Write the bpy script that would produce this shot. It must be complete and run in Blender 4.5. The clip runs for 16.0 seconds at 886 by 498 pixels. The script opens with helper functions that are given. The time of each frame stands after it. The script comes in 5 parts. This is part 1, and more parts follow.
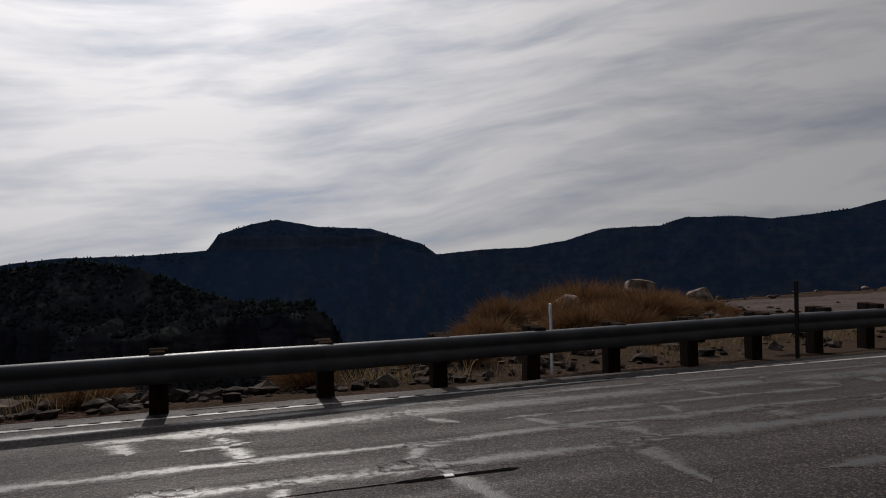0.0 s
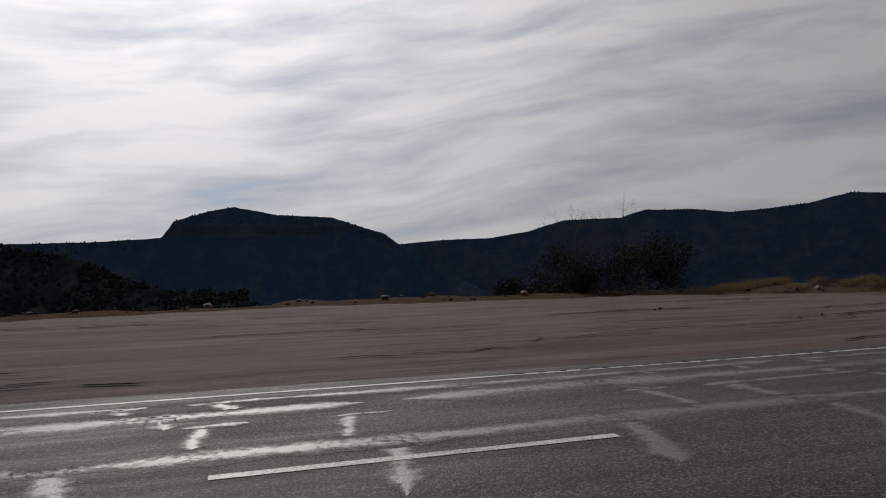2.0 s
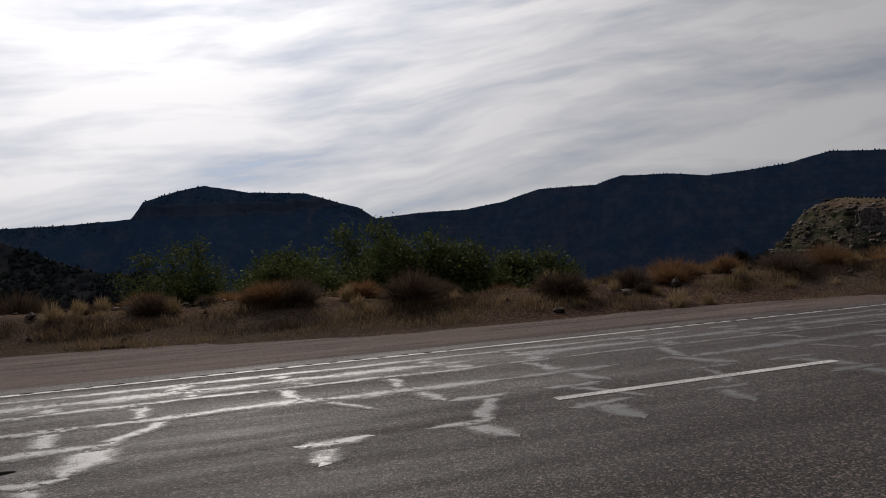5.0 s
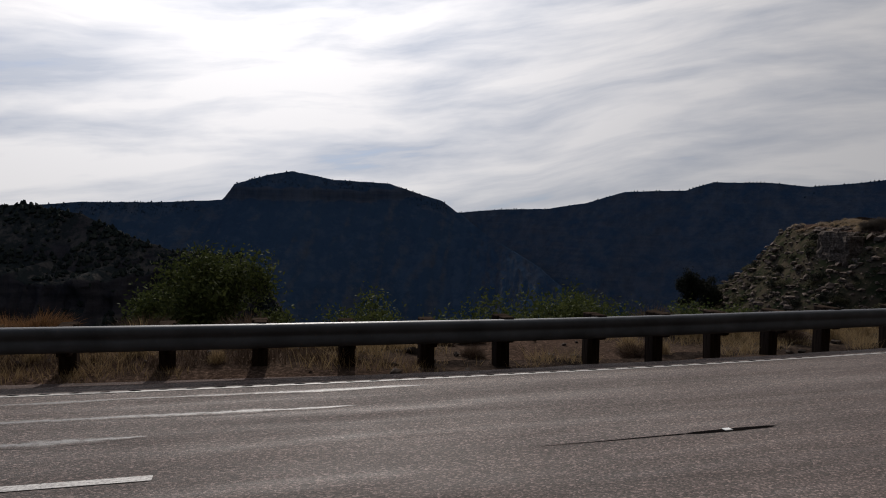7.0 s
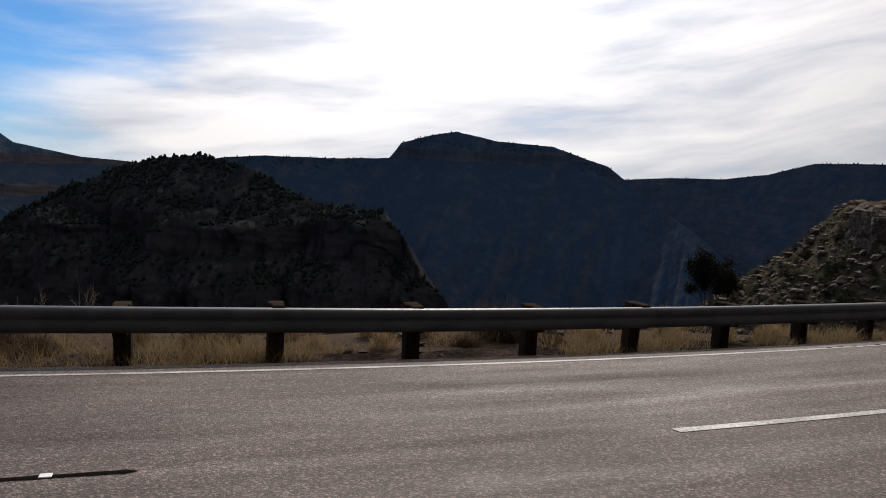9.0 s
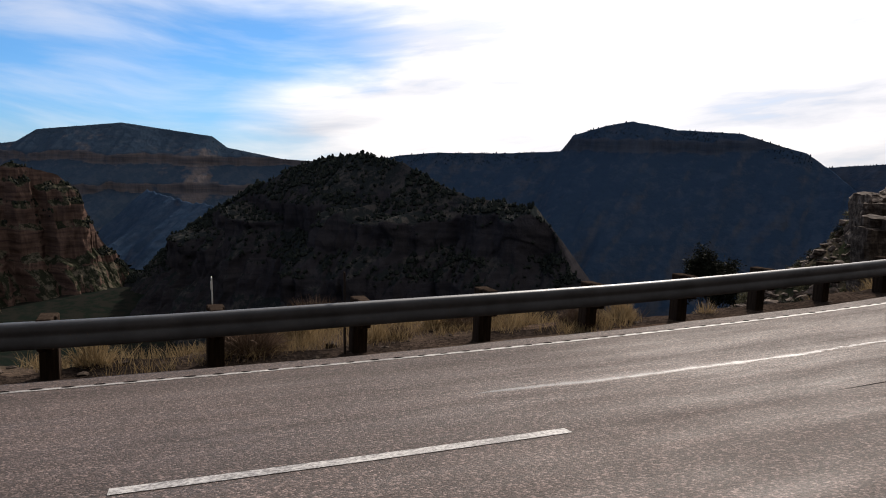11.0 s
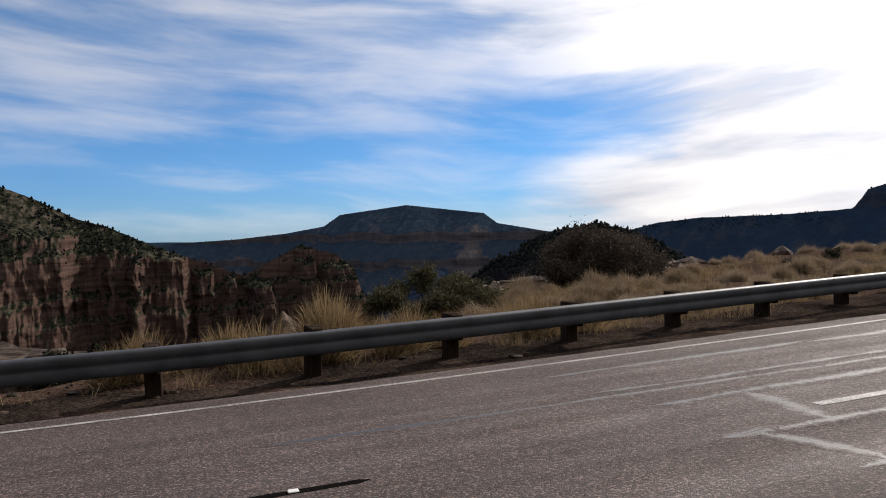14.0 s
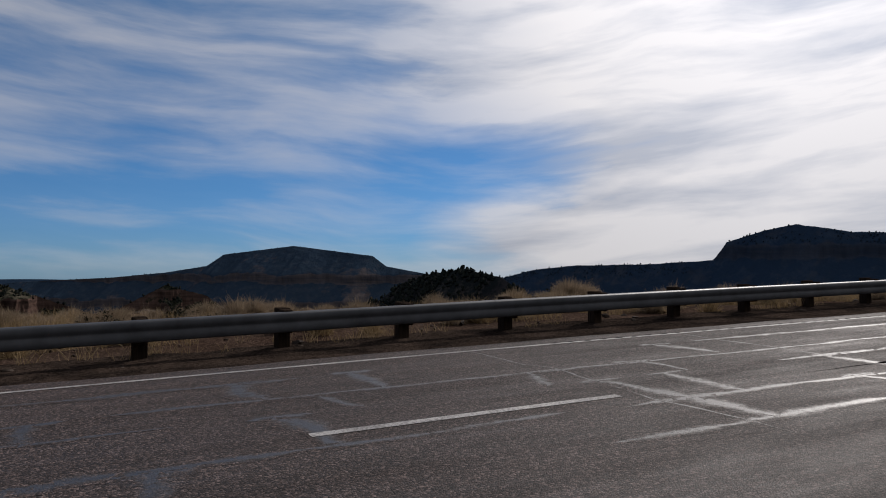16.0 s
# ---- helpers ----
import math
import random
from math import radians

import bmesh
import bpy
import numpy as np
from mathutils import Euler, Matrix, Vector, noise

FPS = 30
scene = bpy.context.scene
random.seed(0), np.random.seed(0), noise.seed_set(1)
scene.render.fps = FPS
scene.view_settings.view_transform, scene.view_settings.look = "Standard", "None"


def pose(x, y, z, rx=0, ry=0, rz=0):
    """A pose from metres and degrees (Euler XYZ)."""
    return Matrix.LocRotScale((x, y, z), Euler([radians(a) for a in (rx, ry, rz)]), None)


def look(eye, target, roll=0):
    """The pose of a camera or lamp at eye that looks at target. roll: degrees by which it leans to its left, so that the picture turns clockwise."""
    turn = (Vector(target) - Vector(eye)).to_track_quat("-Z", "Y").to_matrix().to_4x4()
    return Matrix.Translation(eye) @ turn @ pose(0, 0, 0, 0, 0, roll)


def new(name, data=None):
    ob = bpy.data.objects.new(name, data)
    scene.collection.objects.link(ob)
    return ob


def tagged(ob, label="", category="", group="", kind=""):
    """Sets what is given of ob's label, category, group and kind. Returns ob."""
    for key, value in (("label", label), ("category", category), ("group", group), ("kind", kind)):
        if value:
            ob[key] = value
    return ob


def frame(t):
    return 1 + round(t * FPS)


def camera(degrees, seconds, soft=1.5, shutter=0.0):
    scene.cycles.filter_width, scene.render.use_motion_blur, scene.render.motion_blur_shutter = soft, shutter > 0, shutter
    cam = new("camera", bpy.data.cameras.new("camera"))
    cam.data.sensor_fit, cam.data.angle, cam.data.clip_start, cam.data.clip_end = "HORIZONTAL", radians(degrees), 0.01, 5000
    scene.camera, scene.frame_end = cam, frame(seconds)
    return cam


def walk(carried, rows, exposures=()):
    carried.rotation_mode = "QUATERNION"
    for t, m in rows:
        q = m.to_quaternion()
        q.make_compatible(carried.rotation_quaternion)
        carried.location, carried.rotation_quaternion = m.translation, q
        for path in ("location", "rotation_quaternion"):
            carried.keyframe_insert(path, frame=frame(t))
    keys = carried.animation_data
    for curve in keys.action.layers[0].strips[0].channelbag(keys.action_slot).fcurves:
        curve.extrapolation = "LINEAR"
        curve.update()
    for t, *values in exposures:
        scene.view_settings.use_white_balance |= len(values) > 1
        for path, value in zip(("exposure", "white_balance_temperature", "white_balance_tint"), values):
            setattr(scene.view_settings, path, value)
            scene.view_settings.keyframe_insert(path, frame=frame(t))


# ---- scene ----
# ---- camera and its way along the road ----
cam = camera(63.85, 16.0, soft=1.0)

# seconds, eye x y z, heading, tilt and lean in degrees
DRIVE = (
    (0.0, 0.00, 0.10, 1.35, 72.18, 0.23, -1.39),
    (0.5, 7.61, -0.01, 1.34, 71.25, 0.81, -1.37),
    (1.0, 15.23, -0.22, 1.31, 71.05, 0.37, -2.19),
    (1.5, 22.86, -0.50, 1.33, 69.76, 0.06, -2.77),
    (2.0, 30.51, -0.85, 1.35, 71.07, -0.62, -0.74),
    (2.5, 38.17, -1.07, 1.35, 72.37, -1.20, -1.30),
    (3.0, 45.81, -1.31, 1.36, 71.32, -1.83, -3.44),
    (3.5, 53.46, -1.57, 1.35, 70.11, -2.09, -3.44),
    (4.0, 61.09, -1.79, 1.345, 70.30, -2.26, -2.39),
    (4.5, 68.74, -1.93, 1.34, 70.41, -2.83, -2.12),
    (5.0, 76.43, -1.88, 1.335, 72.27, -2.89, -2.46),
    (5.2, 79.51, -1.79, 1.34, 72.74, -2.94, -2.56),
    (5.9, 90.34, -1.29, 1.35, 74.97, -3.09, -1.40),
    (6.6, 101.10, -0.46, 1.36, 78.09, -3.23, -0.24),
    (7.3, 111.57, 0.95, 1.37, 82.89, -3.38, 0.91),
    (7.5, 114.49, 1.51, 1.36, 84.36, -4.10, 0.26),
    (8.0, 121.62, 3.33, 1.35, 87.70, -4.68, 0.20),
    (8.5, 128.56, 5.39, 1.34, 91.36, -6.13, 2.76),
    (9.4, 140.38, 10.51, 1.33, 98.39, -6.63, 2.28),
    (10.1, 148.89, 15.50, 1.32, 103.67, -7.02, 1.91),
    (11.0, 159.02, 23.20, 1.31, 110.86, -7.52, 1.43),
    (11.5, 164.29, 28.02, 1.36, 116.20, -6.08, 0.33),
    (12.0, 168.99, 33.47, 1.36, 120.66, -5.55, -0.92),
    (12.5, 173.38, 39.18, 1.40, 123.76, -4.58, -0.62),
    (13.0, 177.15, 45.26, 1.37, 128.10, -2.79, -1.88),
    (13.5, 180.69, 51.41, 1.36, 129.46, -4.37, -2.59),
    (14.0, 184.13, 57.59, 1.39, 134.00, -1.83, -1.40),
    (14.5, 187.14, 63.93, 1.39, 136.23, -1.49, -1.64),
    (15.0, 190.02, 70.28, 1.34, 133.64, 0.30, -2.07),
    (15.5, 193.23, 76.44, 1.36, 129.93, 0.86, -1.44),
    (16.0, 196.26, 82.60, 1.37, 126.14, 1.55, -0.13),
)


def aim(x, y, z, heading, tilt, lean):
    a, e = radians(heading), radians(tilt)
    way = Vector((math.cos(a) * math.cos(e), math.sin(a) * math.cos(e), math.sin(e)))
    eye = Vector((x, y, z))
    return look(eye, eye + way, lean)


walk(cam, [(r[0], aim(*r[1:])) for r in DRIVE],
     exposures=[(0.0, -0.90, 6520, 13), (5.2, -0.54, 6520, 13), (7.3, -0.52, 6500, 13), (8.7, -0.25, 6600, 13), (10.8, 0.15, 6850, 14), (13.0, 0.03, 6800, 14), (14.0, -0.05, 6700, 14), (14.5, -0.14, 6620, 14), (15.0, -0.40, 6550, 14), (16.0, -0.75, 6450, 14)])

# ---- world and sun ----
SUN_HEADING, SUN_HEIGHT = 89.0, 35.0


def node(tree, kind, props=None, **values):
    n = tree.nodes.new(kind)
    for key, value in (props or {}).items():
        if key == "operation":
            n.operation = value
        elif key == "blend_type":
            n.blend_type = value
        elif key == "data_type":
            n.data_type = value
        elif key == "feature":
            n.feature = value
        elif key == "distance":
            n.distance = value
    for key, value in values.items():
        slot = n.inputs[int(key[1:])] if key[0] == "i" and key[1:].isdigit() else n.inputs[key.replace("_", " ")]
        if isinstance(value, bpy.types.NodeSocket):
            tree.links.new(value, slot)
        else:
            slot.default_value = value
    return n


def math_node(tree, op, a, b=0.0, c=0.0):
    return node(tree, "ShaderNodeMath", {"operation": op}, i0=a, i1=b, i2=c).outputs[0]


def mix_node(tree, factor, a, b, blend="MIX"):
    n = tree.nodes.new("ShaderNodeMix")
    n.data_type, n.blend_type = "RGBA", blend
    for slot, value in ((n.inputs[0], factor), (n.inputs[6], a), (n.inputs[7], b)):
        if isinstance(value, bpy.types.NodeSocket):
            tree.links.new(value, slot)
        else:
            slot.default_value = value if slot.type != "RGBA" or len(value) == 4 else (*value, 1)
    return n.outputs[2]


def ramp_node(tree, value, stops):
    n = tree.nodes.new("ShaderNodeValToRGB")
    tree.links.new(value, n.inputs[0])
    el = n.color_ramp.elements
    while len(el) < len(stops):
        el.new(0.5)
    for e, (pos, col) in zip(el, stops):
        e.position = pos
        e.color = (*col, 1) if isinstance(col, tuple) else (col, col, col, 1)
    return n.outputs[0]


def make_world():
    w = bpy.data.worlds.new("sky")
    scene.world = w
    w.use_nodes = True
    t = w.node_tree
    t.nodes.clear()
    sky = t.nodes.new("ShaderNodeTexSky")
    sky.sky_type, sky.sun_disc = "NISHITA", False
    sky.sun_elevation, sky.sun_rotation = radians(SUN_HEIGHT), radians(90 - SUN_HEADING)
    sky.altitude, sky.dust_density, sky.ozone_density = 1500, 0.1, 1.2
    coord = t.nodes.new("ShaderNodeTexCoord").outputs["Generated"]
    sep = node(t, "ShaderNodeSeparateXYZ", Vector=coord)
    # cirrus in long bands that sag towards the sun's side of the sky
    turned = node(t, "ShaderNodeMapping", Vector=coord, Rotation=(0, 0, radians(-128))).outputs[0]
    ts = node(t, "ShaderNodeSeparateXYZ", Vector=turned)
    around = math_node(t, "ARCTAN2", ts.outputs[1], ts.outputs[0])
    sag = math_node(t, "MULTIPLY", math_node(t, "SQRT", math_node(t, "ADD", math_node(t, "MULTIPLY", around, around), 0.14)), 0.11)
    lift = math_node(t, "SUBTRACT", math_node(t, "ARCSINE", sep.outputs[2]), sag)
    flatmap = node(t, "ShaderNodeCombineXYZ", X=around, Y=lift, Z=0.0).outputs[0]
    sway = node(t, "ShaderNodeTexNoise", Vector=flatmap, Scale=1.7, Detail=3.0).outputs["Color"]
    sway = node(t, "ShaderNodeVectorMath", {"operation": "SUBTRACT"}, i0=sway, i1=(0.5, 0.5, 0.5)).outputs[0]
    flatmap = node(t, "ShaderNodeVectorMath", {"operation": "ADD"}, i0=flatmap, i1=node(t, "ShaderNodeVectorMath", {"operation": "SCALE"}, i0=sway, Scale=0.11).outputs[0]).outputs[0]
    streak = node(t, "ShaderNodeMapping", Vector=flatmap, Scale=(2.8, 16.0, 1.0), Location=(3.1, 1.7, 0)).outputs[0]
    thin = node(t, "ShaderNodeTexNoise", Vector=streak, Scale=1.0, Detail=7.0, Roughness=0.55, Distortion=0.2).outputs[0]
    wide = node(t, "ShaderNodeTexNoise", Vector=streak, Scale=0.42, Detail=4.0, Roughness=0.5, Distortion=0.2).outputs[0]
    # the high veil ends in a ragged edge to the west
    east = node(t, "ShaderNodeVectorMath", {"operation": "DOT_PRODUCT"}, i0=coord, i1=(math.cos(radians(28)), math.sin(radians(28)), 0.0)).outputs["Value"]
    rag = math_node(t, "ADD", east, math_node(t, "MULTIPLY", math_node(t, "SUBTRACT", wide, 0.5), 0.5))
    veil = node(t, "ShaderNodeMapRange", Value=rag, From_Min=-0.20, From_Max=0.03).outputs[0]
    body = math_node(t, "ADD", math_node(t, "MULTIPLY", thin, 1.35), math_node(t, "MULTIPLY", wide, 0.4))
    body = math_node(t, "ADD", body, math_node(t, "MULTIPLY", veil, 0.60))
    # a thin sheet higher up; clear bands low in the west
    high = node(t, "ShaderNodeMapRange", Value=sep.outputs[2], From_Min=0.08, From_Max=0.24).outputs[0]
    body = math_node(t, "ADD", body, math_node(t, "MULTIPLY", high, 0.22))
    cover = node(t, "ShaderNodeMapRange", Value=body, From_Min=0.80, From_Max=1.30, To_Min=0.14, To_Max=0.97).outputs[0]
    cover = math_node(t, "MULTIPLY", cover, node(t, "ShaderNodeMapRange", Value=veil, To_Min=0.60, To_Max=1.0).outputs[0])
    # light scattered forward round the sun
    a, e = radians(SUN_HEADING), radians(SUN_HEIGHT)
    sun_dir = (math.cos(a) * math.cos(e), math.sin(a) * math.cos(e), math.sin(e))
    near = node(t, "ShaderNodeVectorMath", {"operation": "DOT_PRODUCT"}, i0=coord, i1=sun_dir).outputs["Value"]
    near = math_node(t, "MAXIMUM", near, 0.0)
    glow = math_node(t, "ADD", math_node(t, "MULTIPLY", math_node(t, "POWER", near, 6.5), 13.5), 6.4)
    shade = ramp_node(t, thin, [(0.35, (0.60, 0.64, 0.71)), (0.57, (1.0, 0.99, 0.98))])
    # the sheet is denser, and so greyer, to the east
    glow = math_node(t, "MULTIPLY", glow, node(t, "ShaderNodeMapRange", Value=east, From_Min=-0.1, From_Max=0.9, To_Min=1.22, To_Max=0.80).outputs[0])
    cloud = node(t, "ShaderNodeVectorMath", {"operation": "SCALE"}, i0=shade, Scale=glow).outputs[0]
    blue = mix_node(t, 1.0, sky.outputs[0], ramp_node(t, sep.outputs[2], [(0.0, (0.26, 0.52, 1.0)), (0.12, (0.22, 0.60, 1.0)), (0.40, (0.28, 0.76, 1.0))]), "MULTIPLY")
    col = mix_node(t, cover, blue, cloud)
    bg = node(t, "ShaderNodeBackground", Color=col, Strength=0.11)
    out = t.nodes.new("ShaderNodeOutputWorld")
    t.links.new(bg.outputs[0], out.inputs[0])


make_world()
sun = new("sun", bpy.data.lights.new("sun", "SUN"))
sun.data.energy, sun.data.angle, sun.data.color = 4.3, radians(0.6), (1.0, 0.95, 0.87)
_a, _e = radians(SUN_HEADING), radians(SUN_HEIGHT)
sun.matrix_world = look((0, 0, 60), Vector((0, 0, 60)) - Vector((math.cos(_a) * math.cos(_e), math.sin(_a) * math.cos(_e), math.sin(_e))))


# ---- materials ----
def material(name, rough=0.8, spec=0.5):
    m = bpy.data.materials.new(name)
    m.use_nodes = True
    t = m.node_tree
    b = t.nodes["Principled BSDF"]
    b.inputs["Roughness"].default_value = rough
    b.inputs["Specular IOR Level"].default_value = spec
    return m, t, b


def place(t, scale=(1, 1, 1), uv=False):
    c = t.nodes.new("ShaderNodeTexCoord").outputs["UV" if uv else "Object"]
    return node(t, "ShaderNodeMapping", Vector=c, Scale=scale).outputs[0]


def noise_at(t, vec, scale, detail=4.0, rough=0.55, distort=0.0):
    return node(t, "ShaderNodeTexNoise", Vector=vec, Scale=scale, Detail=detail, Roughness=rough, Distortion=distort).outputs[0]


def bump(t, b, height, strength, distance):
    n = node(t, "ShaderNodeBump", Height=height, Strength=strength, Distance=distance)
    t.links.new(n.outputs[0], b.inputs["Normal"])


def mat_asphalt(name="asphalt", sealed=False):
    """Chips of stone in dark binder, with the wear of the wheels; sealed: tar rubbed over the cracks."""
    m, t, b = material(name, 0.6, 0.18)
    plain = place(t)
    chips = node(t, "ShaderNodeTexVoronoi", Vector=plain, Scale=72.0)
    tone = node(t, "ShaderNodeSeparateColor", Color=chips.outputs["Color"]).outputs[0]
    fine = noise_at(t, plain, 150.0, 2.0, 0.6)
    clump = noise_at(t, plain, 27.0, 3.0, 0.6)
    g = math_node(t, "ADD", math_node(t, "MULTIPLY", tone, 0.55), math_node(t, "ADD", math_node(t, "MULTIPLY", fine, 0.25), math_node(t, "MULTIPLY", clump, 0.35)))
    col = ramp_node(t, g, [(0.25, (0.005, 0.0040, 0.0038)), (0.50, (0.021, 0.0166, 0.0152)), (0.72, (0.085, 0.068, 0.062)), (0.92, (0.30, 0.25, 0.235))])
    wear = noise_at(t, place(t, (0.05, 1.1, 1), uv=True), 1.6, 5.0, 0.62)
    blotch = noise_at(t, plain, 0.35, 4.0, 0.6)
    patch = noise_at(t, place(t, (0.16, 0.9, 1), uv=True), 2.1, 6.0, 0.68)
    # road brightness put into the colour: darker before the bend, paler through it
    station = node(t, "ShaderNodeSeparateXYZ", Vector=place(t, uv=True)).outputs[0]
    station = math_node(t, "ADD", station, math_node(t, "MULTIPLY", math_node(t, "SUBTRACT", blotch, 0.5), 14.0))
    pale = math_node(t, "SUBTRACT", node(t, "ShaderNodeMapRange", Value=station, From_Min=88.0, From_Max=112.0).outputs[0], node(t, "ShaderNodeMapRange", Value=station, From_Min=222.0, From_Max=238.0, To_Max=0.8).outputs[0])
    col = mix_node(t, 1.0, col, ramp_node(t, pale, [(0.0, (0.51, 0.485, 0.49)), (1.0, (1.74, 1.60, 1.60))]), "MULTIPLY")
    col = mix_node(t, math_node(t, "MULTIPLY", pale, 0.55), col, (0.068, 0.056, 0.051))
    col = mix_node(t, 1.0, col, ramp_node(t, wear, [(0.3, 0.72), (0.7, 1.2)]), "MULTIPLY")
    col = mix_node(t, 1.0, col, ramp_node(t, blotch, [(0.3, (0.80, 0.76, 0.74)), (0.7, (1.12, 1.07, 1.03))]), "MULTIPLY")
    rough = ramp_node(t, math_node(t, "ADD", math_node(t, "MULTIPLY", wear, 0.35), math_node(t, "ADD", math_node(t, "MULTIPLY", blotch, 0.15), math_node(t, "MULTIPLY", patch, 0.5))), [(0.36, 0.88), (0.54, 0.68), (0.66, 0.47)])
    height = math_node(t, "ADD", g, math_node(t, "MULTIPLY", chips.outputs["Distance"], -0.5))
    if sealed:
        edge = node(t, "ShaderNodeUVMap")
        edge.uv_map = "Across"
        e = node(t, "ShaderNodeSeparateXYZ", Vector=edge.outputs[0]).outputs[1]
        rim = node(t, "ShaderNodeMapRange", Value=e, From_Min=0.03, From_Max=0.75).outputs[0]
        e = math_node(t, "ADD", e, math_node(t, "MULTIPLY", math_node(t, "SUBTRACT", noise_at(t, plain, 13.0, 6.0, 0.72), 0.5), 2.6))
        e = math_node(t, "ADD", e, math_node(t, "MULTIPLY", math_node(t, "SUBTRACT", noise_at(t, plain, 1.3, 4.0, 0.65), 0.5), 1.9))
        tar = math_node(t, "MULTIPLY", node(t, "ShaderNodeMapRange", Value=e, From_Min=0.22, From_Max=0.90).outputs[0], rim)
        rough = mix_node(t, tar, rough, (0.42, 0.42, 0.42))
        col = mix_node(t, math_node(t, "MULTIPLY", tar, 0.8), col, (0.013, 0.0105, 0.0092))
        t.links.new(math_node(t, "ADD", 0.18, math_node(t, "MULTIPLY", tar, 0.46)), b.inputs["Specular IOR Level"])
        height = math_node(t, "MULTIPLY", height, math_node(t, "SUBTRACT", 1.0, math_node(t, "MULTIPLY", tar, 0.6)))
    t.links.new(col, b.inputs["Base Color"])
    t.links.new(rough, b.inputs["Roughness"])
    bump(t, b, height, 0.95, 0.009)
    return m


def mat_paint(name, colour):
    m, t, b = material(name, 0.6, 0.4)
    p = place(t)
    worn = noise_at(t, p, 38.0, 4.0, 0.7)
    broad = noise_at(t, p, 2.0, 3.0)
    col = mix_node(t, ramp_node(t, math_node(t, "ADD", worn, math_node(t, "MULTIPLY", broad, 0.5)), [(0.62, 0.0), (0.86, 1.0)]), colour, (0.12, 0.11, 0.105))
    t.links.new(col, b.inputs["Base Color"])
    bump(t, b, noise_at(t, p, 95.0, 2.0), 0.5, 0.004)
    return m


def mat_soil():
    """Gravel and red dirt, scrubby where the ground falls away."""
    m, t, b = material("soil", 1.0, 0.0)
    p = place(t)
    small = noise_at(t, p, 18.0, 5.0, 0.7)
    mid = noise_at(t, p, 1.3, 5.0, 0.65)
    broad = noise_at(t, p, 0.09, 4.0, 0.6)
    col = ramp_node(t, small, [(0.30, (0.016, 0.012, 0.010)), (0.5, (0.052, 0.035, 0.028)), (0.70, (0.155, 0.112, 0.090))])
    col = mix_node(t, 1.0, col, ramp_node(t, mid, [(0.3, (0.70, 0.64, 0.60)), (0.7, (1.15, 1.1, 1.05))]), "MULTIPLY")
    col = mix_node(t, ramp_node(t, broad, [(0.42, 0.0), (0.6, 0.55)]), col, (0.060, 0.050, 0.038))
    z = node(t, "ShaderNodeSeparateXYZ", Vector=t.nodes.new("ShaderNodeNewGeometry").outputs["Normal"]).outputs[2]
    scrub = mix_node(t, ramp_node(t, noise_at(t, p, 0.55, 6.0, 0.7), [(0.44, 0.0), (0.56, 1.0)]), (0.055, 0.044, 0.031), (0.020, 0.023, 0.013))
    col = mix_node(t, ramp_node(t, z, [(0.80, 1.0), (0.93, 0.0)]), col, scrub)
    # woods colour on the low ground, with the trees' shade put into it
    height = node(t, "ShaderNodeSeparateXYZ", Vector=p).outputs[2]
    shaded_wood = mix_node(t, ramp_node(t, noise_at(t, p, 0.09, 6.0, 0.7), [(0.46, 0.0), (0.56, 1.0)]), (0.013, 0.013, 0.011), (0.007, 0.010, 0.008))
    col = mix_node(t, node(t, "ShaderNodeMapRange", Value=height, From_Min=-6.0, From_Max=-22.0).outputs[0], col, shaded_wood)
    t.links.new(col, b.inputs["Base Color"])
    bump(t, b, math_node(t, "ADD", small, mid), 0.6, 0.05)
    return m


def mat_gravel():
    m, t, b = material("gravel", 1.0, 0.0)
    p = place(t)
    st = node(t, "ShaderNodeTexVoronoi", Vector=p, Scale=26.0)
    small = noise_at(t, p, 60.0, 3.0, 0.7)
    # gravel tone, darkened to carry part of the guardrail's shadow in its colour
    col = mix_node(t, ramp_node(t, noise_at(t, p, 1.1, 4.0, 0.6), [(0.38, 0.0), (0.62, 1.0)]), (0.018, 0.014, 0.012), (0.048, 0.035, 0.028))
    col = mix_node(t, 1.0, col, ramp_node(t, st.outputs["Color"], [(0.2, 0.55), (0.8, 1.4)]), "MULTIPLY")
    col = mix_node(t, 1.0, col, ramp_node(t, small, [(0.3, 0.75), (0.7, 1.2)]), "MULTIPLY")
    t.links.new(col, b.inputs["Base Color"])
    bump(t, b, math_node(t, "ADD", st.outputs["Distance"], small), 0.8, 0.02)
    return m


def mat_pullout():
    """Old, thin chip seal on the lay-by, brown with dust."""
    m, t, b = material("pullout", 0.9, 0.08)
    p = place(t)
    along = place(t, (0.06, 0.9, 1), uv=True)
    grain = noise_at(t, p, 60.0, 4.0, 0.7)
    wear = noise_at(t, along, 1.5, 5.0, 0.65)
    broad = noise_at(t, p, 0.22, 4.0, 0.6)
    col = ramp_node(t, grain, [(0.34, (0.020, 0.0143, 0.0126)), (0.52, (0.078, 0.055, 0.048)), (0.68, (0.22, 0.168, 0.152))])
    col = mix_node(t, 1.0, col, ramp_node(t, wear, [(0.34, 0.5), (0.64, 1.25)]), "MULTIPLY")
    fine = noise_at(t, place(t, (0.35, 5.0, 1), uv=True), 1.4, 5.0, 0.7)
    col = mix_node(t, 1.0, col, ramp_node(t, fine, [(0.36, 0.45), (0.52, 1.05)]), "MULTIPLY")
    col = mix_node(t, ramp_node(t, broad, [(0.45, 0.0), (0.62, 0.4)]), col, (0.095, 0.066, 0.054))
    t.links.new(col, b.inputs["Base Color"])
    bump(t, b, math_node(t, "ADD", grain, math_node(t, "MULTIPLY", fine, 1.5)), 0.8, 0.016)
    return m


